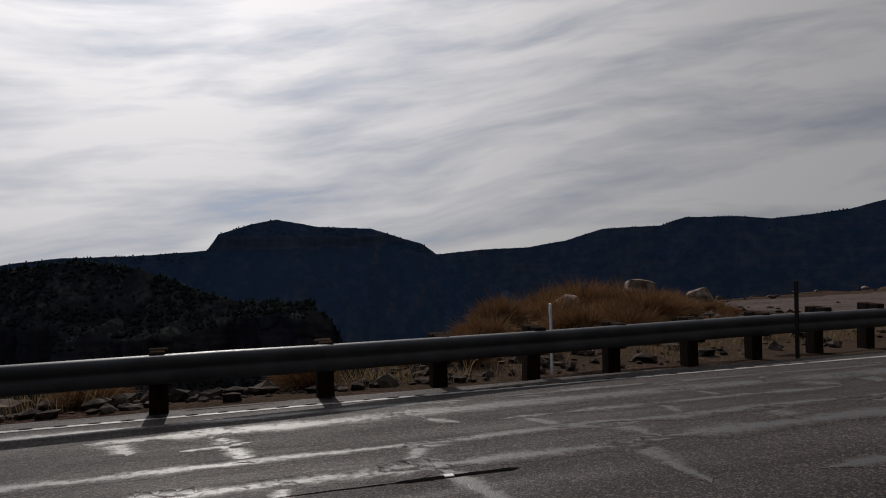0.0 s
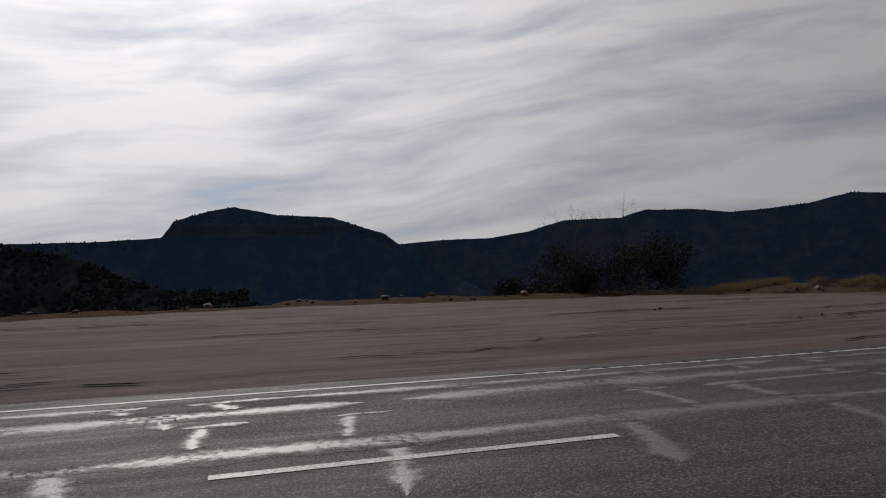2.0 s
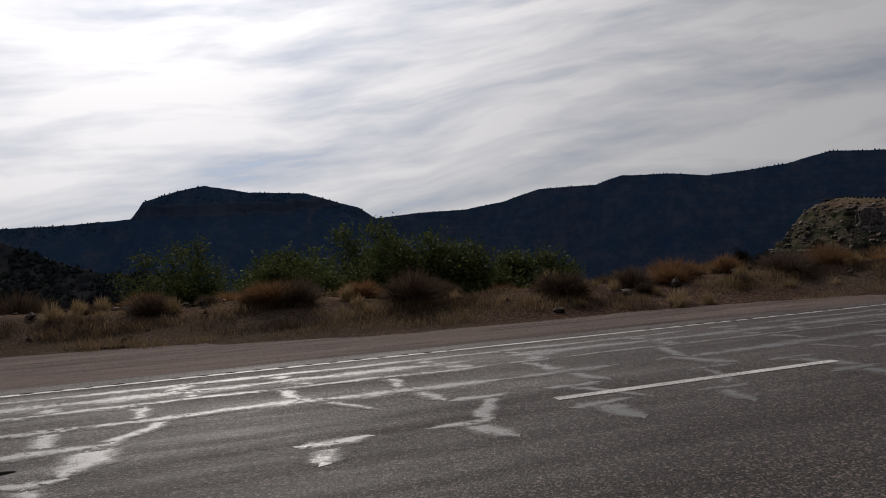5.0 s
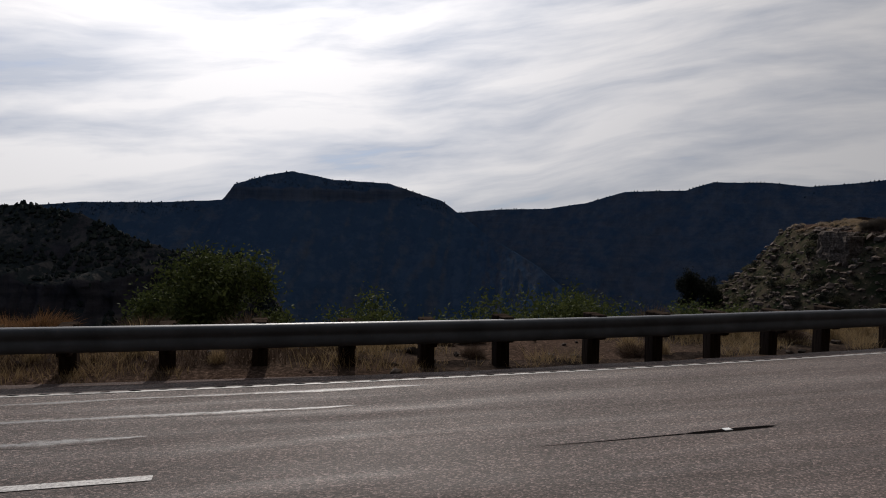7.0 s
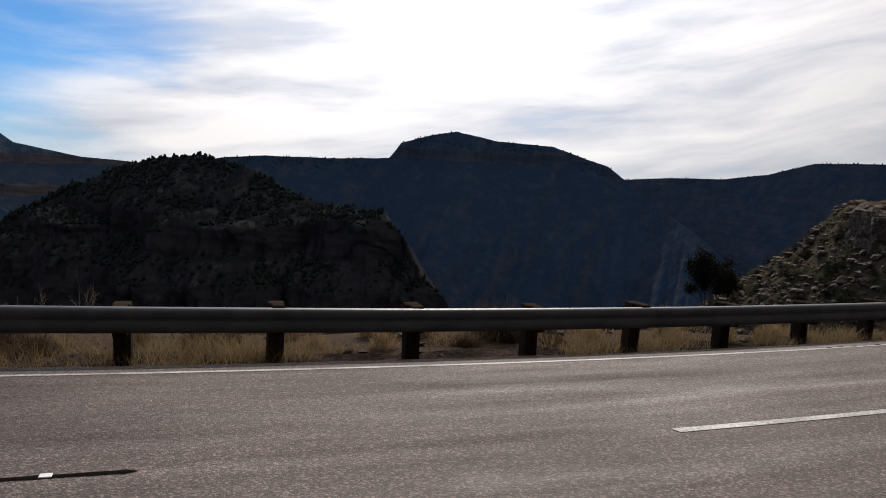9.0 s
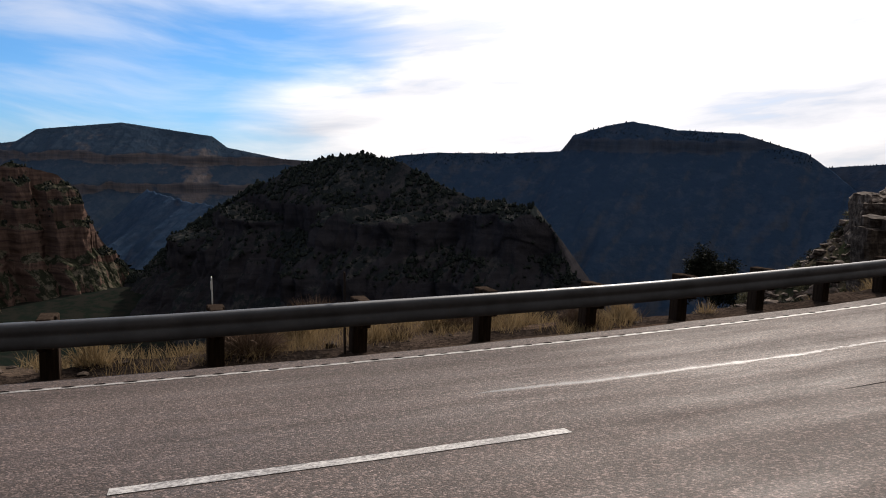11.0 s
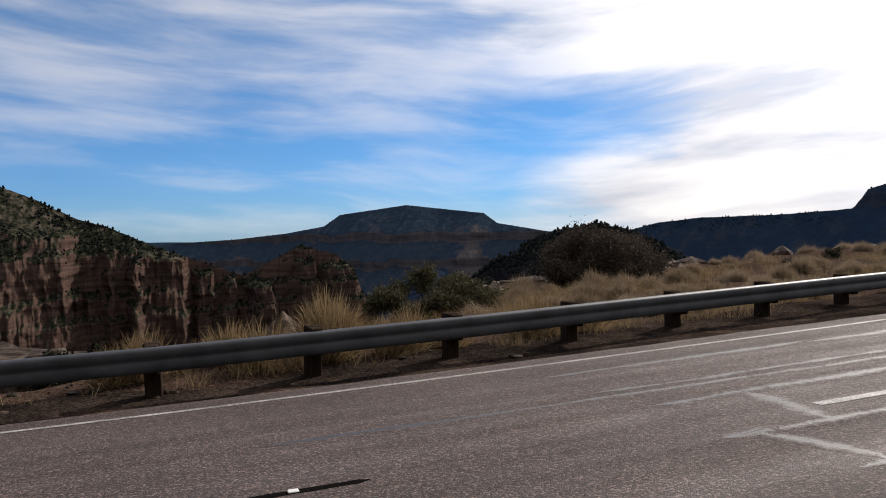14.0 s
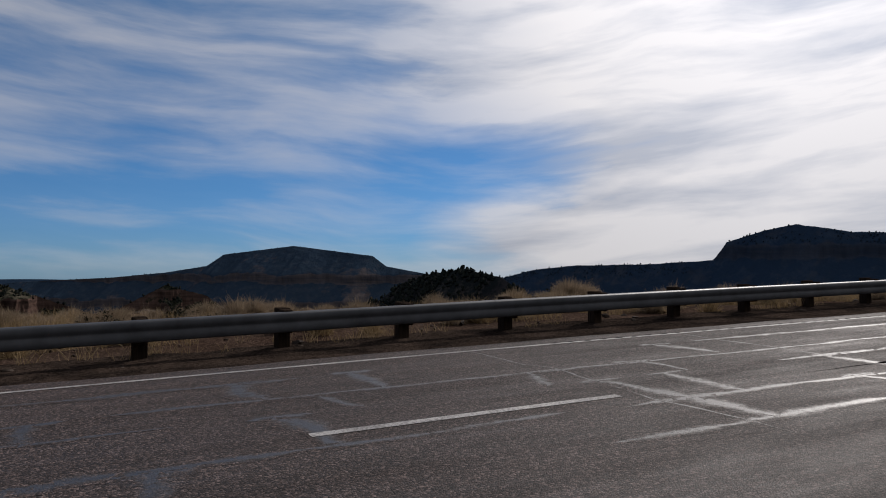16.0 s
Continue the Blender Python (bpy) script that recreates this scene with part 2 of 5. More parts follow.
def mat_mountain(name, green, soil, rock, dark, tree_scale, relief=0.8, steep=0.50, ragged_bands=0.0):
    m, t, b = material(name, 1.0, 0.0)
    p = place(t)
    z = node(t, "ShaderNodeSeparateXYZ", Vector=t.nodes.new("ShaderNodeNewGeometry").outputs["Normal"]).outputs[2]
    spots = noise_at(t, p, tree_scale, 5.0, 0.72)
    broad = noise_at(t, p, tree_scale * 0.09, 4.0, 0.6)
    scrub = mix_node(t, ramp_node(t, math_node(t, "ADD", spots, math_node(t, "MULTIPLY", broad, 0.35)), [(0.56, 0.0), (0.68, 1.0)]), soil, green)
    strata = node(t, "ShaderNodeMapping", Vector=p, Scale=(0.02, 0.02, 0.35)).outputs[0]
    cols = node(t, "ShaderNodeMapping", Vector=p, Scale=(0.13, 0.13, 0.012)).outputs[0]
    lay = noise_at(t, strata, 1.0, 5.0, 0.6, 0.3)
    col_n = noise_at(t, cols, 1.0, 5.0, 0.65)
    stone = mix_node(t, ramp_node(t, lay, [(0.34, 0.0), (0.66, 1.0)]), rock, dark)
    stone = mix_node(t, 1.0, stone, ramp_node(t, col_n, [(0.32, 0.8), (0.68, 1.12)]), "MULTIPLY")
    edge = math_node(t, "ADD", z, math_node(t, "MULTIPLY", math_node(t, "SUBTRACT", spots, 0.5), 0.6))
    edge = math_node(t, "ADD", edge, math_node(t, "MULTIPLY", math_node(t, "SUBTRACT", noise_at(t, p, tree_scale * 0.16, 4.0, 0.65), 0.5), ragged_bands))
    col = mix_node(t, ramp_node(t, edge, [(steep, 1.0), (steep + 0.18, 0.0)]), scrub, stone)
    t.links.new(col, b.inputs["Base Color"])
    bump(t, b, math_node(t, "ADD", spots, col_n), relief, 1.5 / max(tree_scale, 0.05) * 0.25)
    return m


def mat_rock(name="rock", gain=1.0):
    m, t, b = material(name, 0.95, 0.08)
    p = place(t)
    n = noise_at(t, p, 3.0, 6.0, 0.65)
    lay = noise_at(t, node(t, "ShaderNodeMapping", Vector=p, Scale=(0.6, 0.6, 7.0)).outputs[0], 1.0, 4.0, 0.6)
    col = ramp_node(t, n, [(0.3, (0.022, 0.017, 0.014)), (0.5, (0.060, 0.046, 0.038)), (0.72, (0.17, 0.14, 0.118))])
    col = mix_node(t, 1.0, col, (gain, gain, gain), "MULTIPLY")
    col = mix_node(t, 1.0, col, ramp_node(t, lay, [(0.35, 0.6), (0.6, 1.1)]), "MULTIPLY")
    rnd = t.nodes.new("ShaderNodeObjectInfo").outputs["Random"]
    col = mix_node(t, 1.0, col, ramp_node(t, rnd, [(0.0, (0.8, 0.78, 0.76)), (1.0, (1.15, 1.12, 1.1))]), "MULTIPLY")
    t.links.new(col, b.inputs["Base Color"])
    bump(t, b, math_node(t, "ADD", n, lay), 0.7, 0.06)
    return m


def mat_steel():
    """Weathered galvanised steel."""
    m, t, b = material("galvanised", 0.5, 0.32)
    p = place(t)
    n = noise_at(t, p, 2.2, 5.0, 0.6)
    f = noise_at(t, p, 30.0, 3.0, 0.6)
    b.inputs["Metallic"].default_value = 0.12
    col = ramp_node(t, n, [(0.3, (0.038, 0.041, 0.048)), (0.7, (0.078, 0.083, 0.093))])
    col = mix_node(t, ramp_node(t, f, [(0.62, 0.0), (0.75, 0.35)]), col, (0.18, 0.12, 0.08))
    t.links.new(col, b.inputs["Base Color"])
    t.links.new(ramp_node(t, f, [(0.3, 0.42), (0.7, 0.60)]), b.inputs["Roughness"])
    return m


def mat_wood():
    m, t, b = material("post_wood", 1.0, 0.0)
    p = node(t, "ShaderNodeMapping", Vector=t.nodes.new("ShaderNodeTexCoord").outputs["Object"], Scale=(14, 14, 1.2)).outputs[0]
    n = noise_at(t, p, 1.6, 5.0, 0.65)
    rnd = t.nodes.new("ShaderNodeObjectInfo").outputs["Random"]
    col = ramp_node(t, n, [(0.3, (0.014, 0.010, 0.008)), (0.7, (0.055, 0.040, 0.031))])
    col = mix_node(t, 1.0, col, ramp_node(t, rnd, [(0.0, 0.75), (1.0, 1.2)]), "MULTIPLY")
    t.links.new(col, b.inputs["Base Color"])
    bump(t, b, n, 0.6, 0.01)
    return m


def mat_plant(name, low, high, rough=0.8, through_light=0.25):
    m, t, b = material(name, rough, 0.06)
    g = t.nodes.new("ShaderNodeNewGeometry").outputs["Random Per Island"]
    rnd = t.nodes.new("ShaderNodeObjectInfo").outputs["Random"]
    col = ramp_node(t, g, [(0.0, low), (1.0, high)])
    col = mix_node(t, 1.0, col, ramp_node(t, rnd, [(0.0, (0.78, 0.76, 0.72)), (1.0, (1.12, 1.1, 1.08))]), "MULTIPLY")
    t.links.new(col, b.inputs["Base Color"])
    if through_light:
        tr = node(t, "ShaderNodeBsdfTranslucent", Color=col)
        mx = node(t, "ShaderNodeMixShader", i0=through_light, i1=b.outputs[0], i2=tr.outputs[0])
        t.links.new(mx.outputs[0], t.nodes["Material Output"].inputs[0])
    return m


def mat_plain(name, colour, rough=0.5, spec=0.5):
    m, t, b = material(name, rough, spec)
    n = noise_at(t, place(t), 25.0, 3.0)
    t.links.new(mix_node(t, 1.0, (*colour, 1), ramp_node(t, n, [(0.3, 0.8), (0.7, 1.1)]), "MULTIPLY"), b.inputs["Base Color"])
    return m


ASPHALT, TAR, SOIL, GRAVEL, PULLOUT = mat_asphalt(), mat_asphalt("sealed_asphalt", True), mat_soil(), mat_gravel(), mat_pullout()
WHITE, YELLOW = mat_paint("white_paint", (0.44, 0.42, 0.40)), mat_paint("yellow_paint", (0.62, 0.40, 0.05))
ROCK, GREY_ROCK, PALE_ROCK, STEEL, WOOD = mat_rock(), mat_rock("grey_rock", 1.35), mat_rock("pale_rock", 3.2), mat_steel(), mat_wood()
# the blue of distance haze is put into these two base colours
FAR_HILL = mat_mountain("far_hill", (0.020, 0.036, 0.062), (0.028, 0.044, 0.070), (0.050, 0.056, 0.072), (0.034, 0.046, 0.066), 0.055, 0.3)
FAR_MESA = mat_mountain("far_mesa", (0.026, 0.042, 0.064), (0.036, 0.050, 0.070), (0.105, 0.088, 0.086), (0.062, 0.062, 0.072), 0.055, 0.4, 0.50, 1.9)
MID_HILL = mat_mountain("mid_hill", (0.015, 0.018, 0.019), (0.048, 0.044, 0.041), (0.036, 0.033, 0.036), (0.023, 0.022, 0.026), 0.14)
RED_CLIFF = mat_mountain("red_cliff", (0.016, 0.018, 0.012), (0.085, 0.074, 0.056), (0.112, 0.072, 0.058), (0.046, 0.031, 0.027), 0.14, 0.8, 0.36)
STRAW = mat_plant("straw", (0.17, 0.120, 0.065), (0.38, 0.285, 0.165))
TAN_BRUSH = mat_plant("tan_brush", (0.15, 0.115, 0.08), (0.38, 0.30, 0.215), through_light=0.35)
# darker brush: the dim light on the berm is put into its colour
DARK_BRUSH = mat_plant("dark_brush", (0.045, 0.030, 0.022), (0.15, 0.105, 0.078), through_light=0.15)
DULL_STRAW = mat_plant("dull_straw", (0.12, 0.082, 0.045), (0.29, 0.21, 0.12))
RUST_BRUSH = mat_plant("rust_brush", (0.09, 0.048, 0.024), (0.27, 0.15, 0.075))
GREY_BRUSH = mat_plant("grey_brush", (0.055, 0.044, 0.037), (0.140, 0.115, 0.096), through_light=0.15)
GREY_TWIG = mat_plant("grey_twig", (0.10, 0.08, 0.065), (0.26, 0.22, 0.19), through_light=0.0)
LEAF = mat_plant("mesquite_leaf", (0.030, 0.042, 0.014), (0.080, 0.095, 0.032))
JUNIPER = mat_plant("juniper_leaf", (0.011, 0.013, 0.010), (0.031, 0.033, 0.022), through_light=0.08)
OLIVE = mat_plant("olive_leaf", (0.050, 0.050, 0.028), (0.135, 0.125, 0.078), through_light=0.2)
# tone of far woods, with haze blue mixed into it
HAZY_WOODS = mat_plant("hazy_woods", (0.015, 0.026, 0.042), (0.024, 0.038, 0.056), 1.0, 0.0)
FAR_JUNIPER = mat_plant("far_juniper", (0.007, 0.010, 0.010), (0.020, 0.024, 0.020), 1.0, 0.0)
BARK = mat_plain("bark", (0.07, 0.055, 0.045), 0.9, 0.2)
MARKER_WHITE = mat_plain("marker_white", (0.72, 0.72, 0.70), 0.5)
MARKER_BROWN = mat_plain("marker_brown", (0.030, 0.022, 0.018), 0.9, 0.05)
SLOT = mat_plain("slot_dark", (0.008, 0.007, 0.007), 1.0, 0.0)
# ---- the road's plan: station, curvature, fall to the left ----
ROAD = [(-30.3, -0.00327, 0.0347), (0.0, -0.00211, 0.0405), (30.5, 0.00021, 0.0443), (61.1, 0.00093, 0.0479), (91.9, 0.00274, 0.0628), (122.0, 0.01089, 0.0963), (150.7, 0.01035, 0.1413), (179.4, 0.01246, 0.1099), (208.1, 0.00436, 0.0595), (235.9, -0.0032, -0.0105), (263.0, -0.00682, -0.0755)]
_st = np.arange(-120.0, 330.0, 0.25)
_cv = np.interp(_st, [r[0] for r in ROAD], [r[1] for r in ROAD])
_hd = np.cumsum(_cv) * 0.25
_hd -= np.interp(0, _st, _hd)
_rx = np.cumsum(np.cos(_hd)) * 0.25
_ry = np.cumsum(np.sin(_hd)) * 0.25
_rx -= np.interp(0, _st, _rx)
_ry -= np.interp(0, _st, _ry)


def fall(s):
    return np.interp(s, [r[0] for r in ROAD], [r[2] for r in ROAD])


def spot(s, l, z=0.0):
    """World coordinates from station, distance to the left and height over the road's plane."""
    s, l = np.asarray(s, float), np.asarray(l, float)
    h = np.interp(s, _st, _hd)
    return np.stack(np.broadcast_arrays(np.interp(s, _st, _rx) - l * np.sin(h), np.interp(s, _st, _ry) + l * np.cos(h), z - fall(s) * l + dip(s)), -1)


def dip(s):
    """Lowers road and ground past station 257, shaped to fit the camera's far view."""
    return -0.0030 * np.maximum(np.asarray(s, float) - 257.0, 0) ** 2


def heading(s):
    return float(np.interp(s, _st, _hd))


def smooth(x):
    x = np.clip(x, 0, 1)
    return x * x * (3 - 2 * x)


# value noise on arrays
_perm = np.random.RandomState(7).rand(64, 64, 64)


def vnoise(x, y, z=0.0):
    x, y, z = np.broadcast_arrays(np.asarray(x, float), np.asarray(y, float), np.asarray(z, float))
    xi, yi, zi = np.floor(x).astype(int), np.floor(y).astype(int), np.floor(z).astype(int)
    fx, fy, fz = smooth(x - xi), smooth(y - yi), smooth(z - zi)
    out = 0.0
    for dx in (0, 1):
        for dy in (0, 1):
            for dz in (0, 1):
                w = (fx if dx else 1 - fx) * (fy if dy else 1 - fy) * (fz if dz else 1 - fz)
                out = out + w * _perm[(xi + dx) % 64, (yi + dy) % 64, (zi + dz) % 64]
    return out * 2 - 1


def fractal(x, y, z=0.0, octaves=4, gain=0.5):
    total, amp, f = 0.0, 1.0, 1.0
    for k in range(octaves):
        total = total + amp * vnoise(np.asarray(x) * f + 11.3 * k, np.asarray(y) * f + 5.7 * k, np.asarray(z) * f + 3.1 * k)
        amp *= gain
        f *= 2.03
    return total


# ---- mesh helpers ----
def mesh_from(name, verts, faces, mat, uv=None, flat=False):
    me = bpy.data.meshes.new(name)
    me.from_pydata([tuple(v) for v in np.asarray(verts, float).tolist()], [], [tuple(f) for f in np.asarray(faces).tolist()] if not isinstance(faces, list) else faces)
    if mat:
        me.materials.append(mat)
    if not flat:
        me.polygons.foreach_set("use_smooth", [True] * len(me.polygons))
    if uv is not None:
        layer = me.uv_layers.new(name="UVMap")
        idx = np.empty(len(me.loops), int)
        me.loops.foreach_get("vertex_index", idx)
        layer.data.foreach_set("uv", np.asarray(uv, float)[idx].ravel())
    me.update()
    return me


def grid_faces(nu, nv):
    a = np.arange(nu * nv).reshape(nu, nv)
    return np.stack([a[:-1, :-1], a[1:, :-1], a[1:, 1:], a[:-1, 1:]], -1).reshape(-1, 4)


def thing(name, label, category, group="", kind="", mesh=None, m=None):
    ob = new(name, mesh)
    if m is not None:
        ob.matrix_world = m
    return tagged(ob, label, category, group, kind)


def part(name, mesh, parent, label="", m=None):
    ob = new(name, mesh)
    ob.parent = parent
    if m is not None:
        ob.matrix_local = m
    return tagged(ob, label)


def box_mesh(name, sx, sy, sz, mat, bevel=0.01, z0=0.0):
    """A box on its base at z0, with worn edges."""
    bm = bmesh.new()
    bmesh.ops.create_cube(bm, size=1.0)
    for v in bm.verts:
        v.co = Vector((v.co.x * sx, v.co.y * sy, (v.co.z + 0.5) * sz + z0))
    if bevel:
        bmesh.ops.bevel(bm, geom=bm.edges[:], offset=bevel, segments=1, affect="EDGES")
    me = bpy.data.meshes.new(name)
    bm.to_mesh(me)
    bm.free()
    me.materials.append(mat)
    return me


def upright(s, l, z=0.0, turn=0.0):
    x, y, zz = spot(s, l, z)
    return pose(x, y, zz, 0, 0, math.degrees(heading(s)) + turn)


# ---- the ground: one sheet, with the road bench, the lay-by, the spur and the canyon ----
def flat_limit(s):
    return np.interp(s, [-120, -10, 2, 6, 12, 20, 33, 48, 56, 63, 69, 78, 85, 95, 112, 130, 150, 165, 188, 199, 205, 210, 214, 218, 222, 228, 233, 238, 243, 250, 260, 330],
                     [9.6, 9.6, 10.2, 15, 21, 26, 29, 27.5, 22.5, 18.2, 14.8, 13.0, 11.9, 11.2, 10.9, 11.0, 10.6, 10.4, 9.95, 10.0, 10.5, 11.8, 14.5, 17.0, 19.0, 21.5, 23.2, 22.8, 17.5, 12.5, 11.5, 11.5])


def steepness(s):
    return np.interp(s, [-120, 20, 60, 90, 120, 150, 165, 200, 215, 240, 255, 330], [0.5, 0.42, 0.5, 0.55, 0.6, 0.9, 1.5, 1.4, 0.82, 0.86, 1.1, 1.1])


def ground_height(s, l, x, y):
    calm = np.interp(s, [178, 186, 202, 208], [1.0, 0.25, 0.25, 1.0])
    lf = flat_limit(s) + calm * (1.2 * vnoise(s / 6.0, 3.3) + 0.5 * vnoise(s / 2.0, 8.3))
    b = fall(s)
    z = -b * np.clip(l, -6, 9) + -0.004 * (np.clip(l, 9, lf) - 9)
    z = z - 0.032 * smooth((s - 9) / 8) * (1 - smooth((s - 106) / 8)) * (np.clip(l, 9, lf) - 9)
    d = np.maximum(l - lf, 0)
    z = z - steepness(s) * d * smooth(d / np.interp(s, [200, 212], [2.5, 7.0]) + np.interp(s, [200, 212], [0.15, 0.03]))
    berm = np.interp(s, [50, 58, 66, 70, 76, 82, 90, 100, 112], [0.1, 0.5, 0.62, 0.6, 0.48, 0.4, 0.5, 0.4, 0.0])
    z = z + berm * np.exp(-((l - lf) / 1.6) ** 2)
    rough = smooth((l - 8.8) / 4.0)
    loose = np.where(s < 112, 1 - smooth((s - 9) / 9) * (1 - smooth((l - lf + 2) / 3)), 1.0)
    z = z + rough * loose * (0.16 * fractal(x / 1.7, y / 1.7, 0.5, 3) + 0.10 * vnoise(x / 5.0, y / 5.0, 2.5))
    z = z + smooth(d / 10) * (np.interp(s, [195, 208], [2.2, 1.0]) * fractal(x / 16.0, y / 16.0, 1.5, 5))
    spur = smooth((s - 200) / 25) * smooth((l - 9) / 6)
    z = z + spur * (0.20 * fractal(x / 9.0, y / 9.0, 4.5, 3) + 0.06 + 0.02 * smooth((l - 11) / 8) * smooth((s - 206) / 14) - 0.15 * smooth((s - 216) / 10) + 0.13 * smooth((s - 240) / 8))
    # the shoulder lies a little lower than the paving
    z = z - np.interp(s, [-20, 0, 14, 19, 26, 108, 114, 195, 222], [0.18, 0.15, 0.1, 0.08, 0, 0, 0.2, 0.2, 0.06]) * smooth((l - 8.65) / 0.6)
    # unseen bank added on the near side, steep so as to block sky light
    r = np.maximum(-7 - l, 0)
    z = z + np.minimum(1.5 * r, np.interp(s, [185, 210, 235], [45, 8, 0]) + np.interp(s, [200, 230], [0.1, 0.0]) * r) * smooth(r / 4)
    # sunk under the paving
    z = z - 0.10 * smooth((9.0 - l) / 0.8) * (l > -9)
    lay = (s > 18.5) & (s < 113)
    z = np.where(lay, z - 0.07 * smooth((lf - 0.8 - l) / 0.8) * smooth((l - 8.0) / 0.5), z)
    z = z + dip(s)
    floor = -140 + 16 * fractal(x / 170.0, y / 170.0, 9.5, 4)
    return np.maximum(z, floor) + 3.0 * np.exp(-np.abs(z - floor) / 6.0)


def nearest(x, y):
    """Station and distance to the left of points on the plan."""
    si = np.arange(-118.0, 328.0, 1.0)
    px, py, ph = (np.interp(si, _st, a) for a in (_rx, _ry, _hd))
    s, l = np.empty_like(x), np.empty_like(x)
    for k in range(0, len(x), 20000):
        xx, yy = x[k:k + 20000, None], y[k:k + 20000, None]
        i = np.argmin((xx - px) ** 2 + (yy - py) ** 2, axis=1)
        dx, dy = x[k:k + 20000] - px[i], y[k:k + 20000] - py[i]
        along = dx * np.cos(ph[i]) + dy * np.sin(ph[i])
        s[k:k + 20000] = si[i] + np.clip(along, -1, 1)
        side = -dx * np.sin(ph[i]) + dy * np.cos(ph[i])
        l[k:k + 20000] = np.where(np.abs(along) < 1.5, side, np.sign(side) * np.hypot(dx, dy))
    return s, l


def ground_at(s, l):
    """A point of the ground beside the road."""
    p = spot(s, l)
    x, y = np.atleast_1d(p[..., 0]).astype(float), np.atleast_1d(p[..., 1]).astype(float)
    ss, ll = nearest(x, y)
    return np.stack([x, y, ground_height(ss, ll, x, y)], -1)


def make_ground():
    def axis(lo, hi, step, far):
        out, inner = [], np.arange(lo, hi, step)
        grow, p = step, hi
        while p < far:
            out.append(p)
            grow *= 1.16
            p += grow
        up = np.array(out + [far])
        out, grow, p = [], step, lo - step
        while p > -far:
            out.append(p)
            grow *= 1.16
            p -= grow
        return np.concatenate([np.array(out + [-far])[::-1], inner, up])
    gx, gy = axis(-30, 262, 0.9, 4300), axis(-14, 168, 0.9, 4300)
    X, Y = np.meshgrid(gx, gy, indexing="ij")
    x, y = X.ravel(), Y.ravel()
    s, l = nearest(x, y)
    z = ground_height(s, l, x, y)
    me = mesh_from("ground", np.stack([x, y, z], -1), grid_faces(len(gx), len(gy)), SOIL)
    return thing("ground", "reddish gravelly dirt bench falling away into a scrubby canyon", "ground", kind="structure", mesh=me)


make_ground()


# ---- paving ----
def ribbon(name, s0, s1, left, right, z, mat, step=0.5, across=2):
    """A strip along the road between two distances (numbers or functions of the station)."""
    s = np.arange(s0, s1 + step * 0.5, step)
    a = left(s) if callable(left) else np.full_like(s, left)
    b = right(s) if callable(right) else np.full_like(s, right)
    w = np.linspace(0, 1, across)
    L = b[:, None] + (a - b)[:, None] * w
    SS = np.repeat(s[:, None], across, 1)
    v = spot(SS, L, z).reshape(-1, 3)
    return mesh_from(name, v, grid_faces(len(s), across), mat, uv=np.stack([SS.ravel(), L.ravel()], -1))


def ragged(base, amp, seed):
    return lambda s: base + amp * fractal(s / 1.1, seed, 0.5, 3)


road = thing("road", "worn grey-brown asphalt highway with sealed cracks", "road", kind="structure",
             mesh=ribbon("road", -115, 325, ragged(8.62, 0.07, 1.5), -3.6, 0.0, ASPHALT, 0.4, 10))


def layby_outer(s):
    return flat_limit(s) - np.interp(s, [18, 26, 48, 58], [1.2, 1.8, 2.2, 0.9]) + 0.7 * fractal(s / 3.0, 4.5, 0.5, 4) + 0.35 * fractal(s / 0.7, 6.5, 0.5, 3)


def make_layby():
    s = np.arange(17.5, 112.0, 0.5)
    w = np.linspace(0, 1, 48)
    inner = np.full_like(s, 8.5)
    outer = 8.6 + (np.maximum(layby_outer(s), 8.9) - 8.6) * smooth((s - 13.0) / 4) * (1 - smooth((s - 96) / 15))
    L = inner[:, None] + (outer - inner)[:, None] * w
    SS = np.repeat(s[:, None], len(w), 1)
    SS = SS + (1 - smooth((SS - 17.5) / 9)) * (1.6 * fractal(L / 2.5, 5.5, 0.5, 4) - 0.25 * np.clip(L - 10.5, 0, 14))
    p = spot(SS, L)
    z = -fall(SS) * np.clip(L, -6, 9) - 0.036 * (np.clip(L, 9, 99) - 9) - 0.006
    z = z + 0.012 * fractal(SS / 2.2, L / 0.7, 1.5, 3) * smooth((L - 8.8) / 1.0)
    z = z - 0.12 * (1 - smooth((s[:, None] - 17.5) / 2.5)) * smooth((L - 9.0) / 0.8)
    v = np.stack([p[..., 0], p[..., 1], z], -1).reshape(-1, 3)
    me = mesh_from("layby", v, grid_faces(len(s), len(w)), PULLOUT, uv=np.stack([SS.ravel(), L.ravel()], -1))
    thing("layby", "wide dusty brown lay-by paved with cracked old chip seal", "lay-by", kind="structure", mesh=me)


make_layby()

def make_shoulder(s0, s1, outer, drop):
    s = np.arange(s0, s1, 0.4)
    w = np.linspace(0, 1, 7)
    L = 8.55 + (outer(s) - 8.55)[:, None] * w
    SS = np.repeat(s[:, None], len(w), 1)
    Z = -0.012 - drop(SS) * smooth((L - 8.65) / 0.6) + 0.02 * fractal(SS / 0.7, L / 0.5, 3.5, 3) * smooth((L - 8.7) / 0.3)
    p = spot(SS, L, Z)
    p[..., 2] = np.where(L > 9.0, np.maximum(p[..., 2], Z + 0.004 - fall(SS) * np.clip(L, -6, 9)), p[..., 2])
    return mesh_from("shoulder", p.reshape(-1, 3), grid_faces(len(s), len(w)), GRAVEL)


def shoulder_drop(s):
    return np.interp(s, [-20, 0, 14, 19, 26, 108, 114, 195, 222], [0.16, 0.13, 0.08, 0.06, 0, 0, 0.17, 0.17, 0.03])


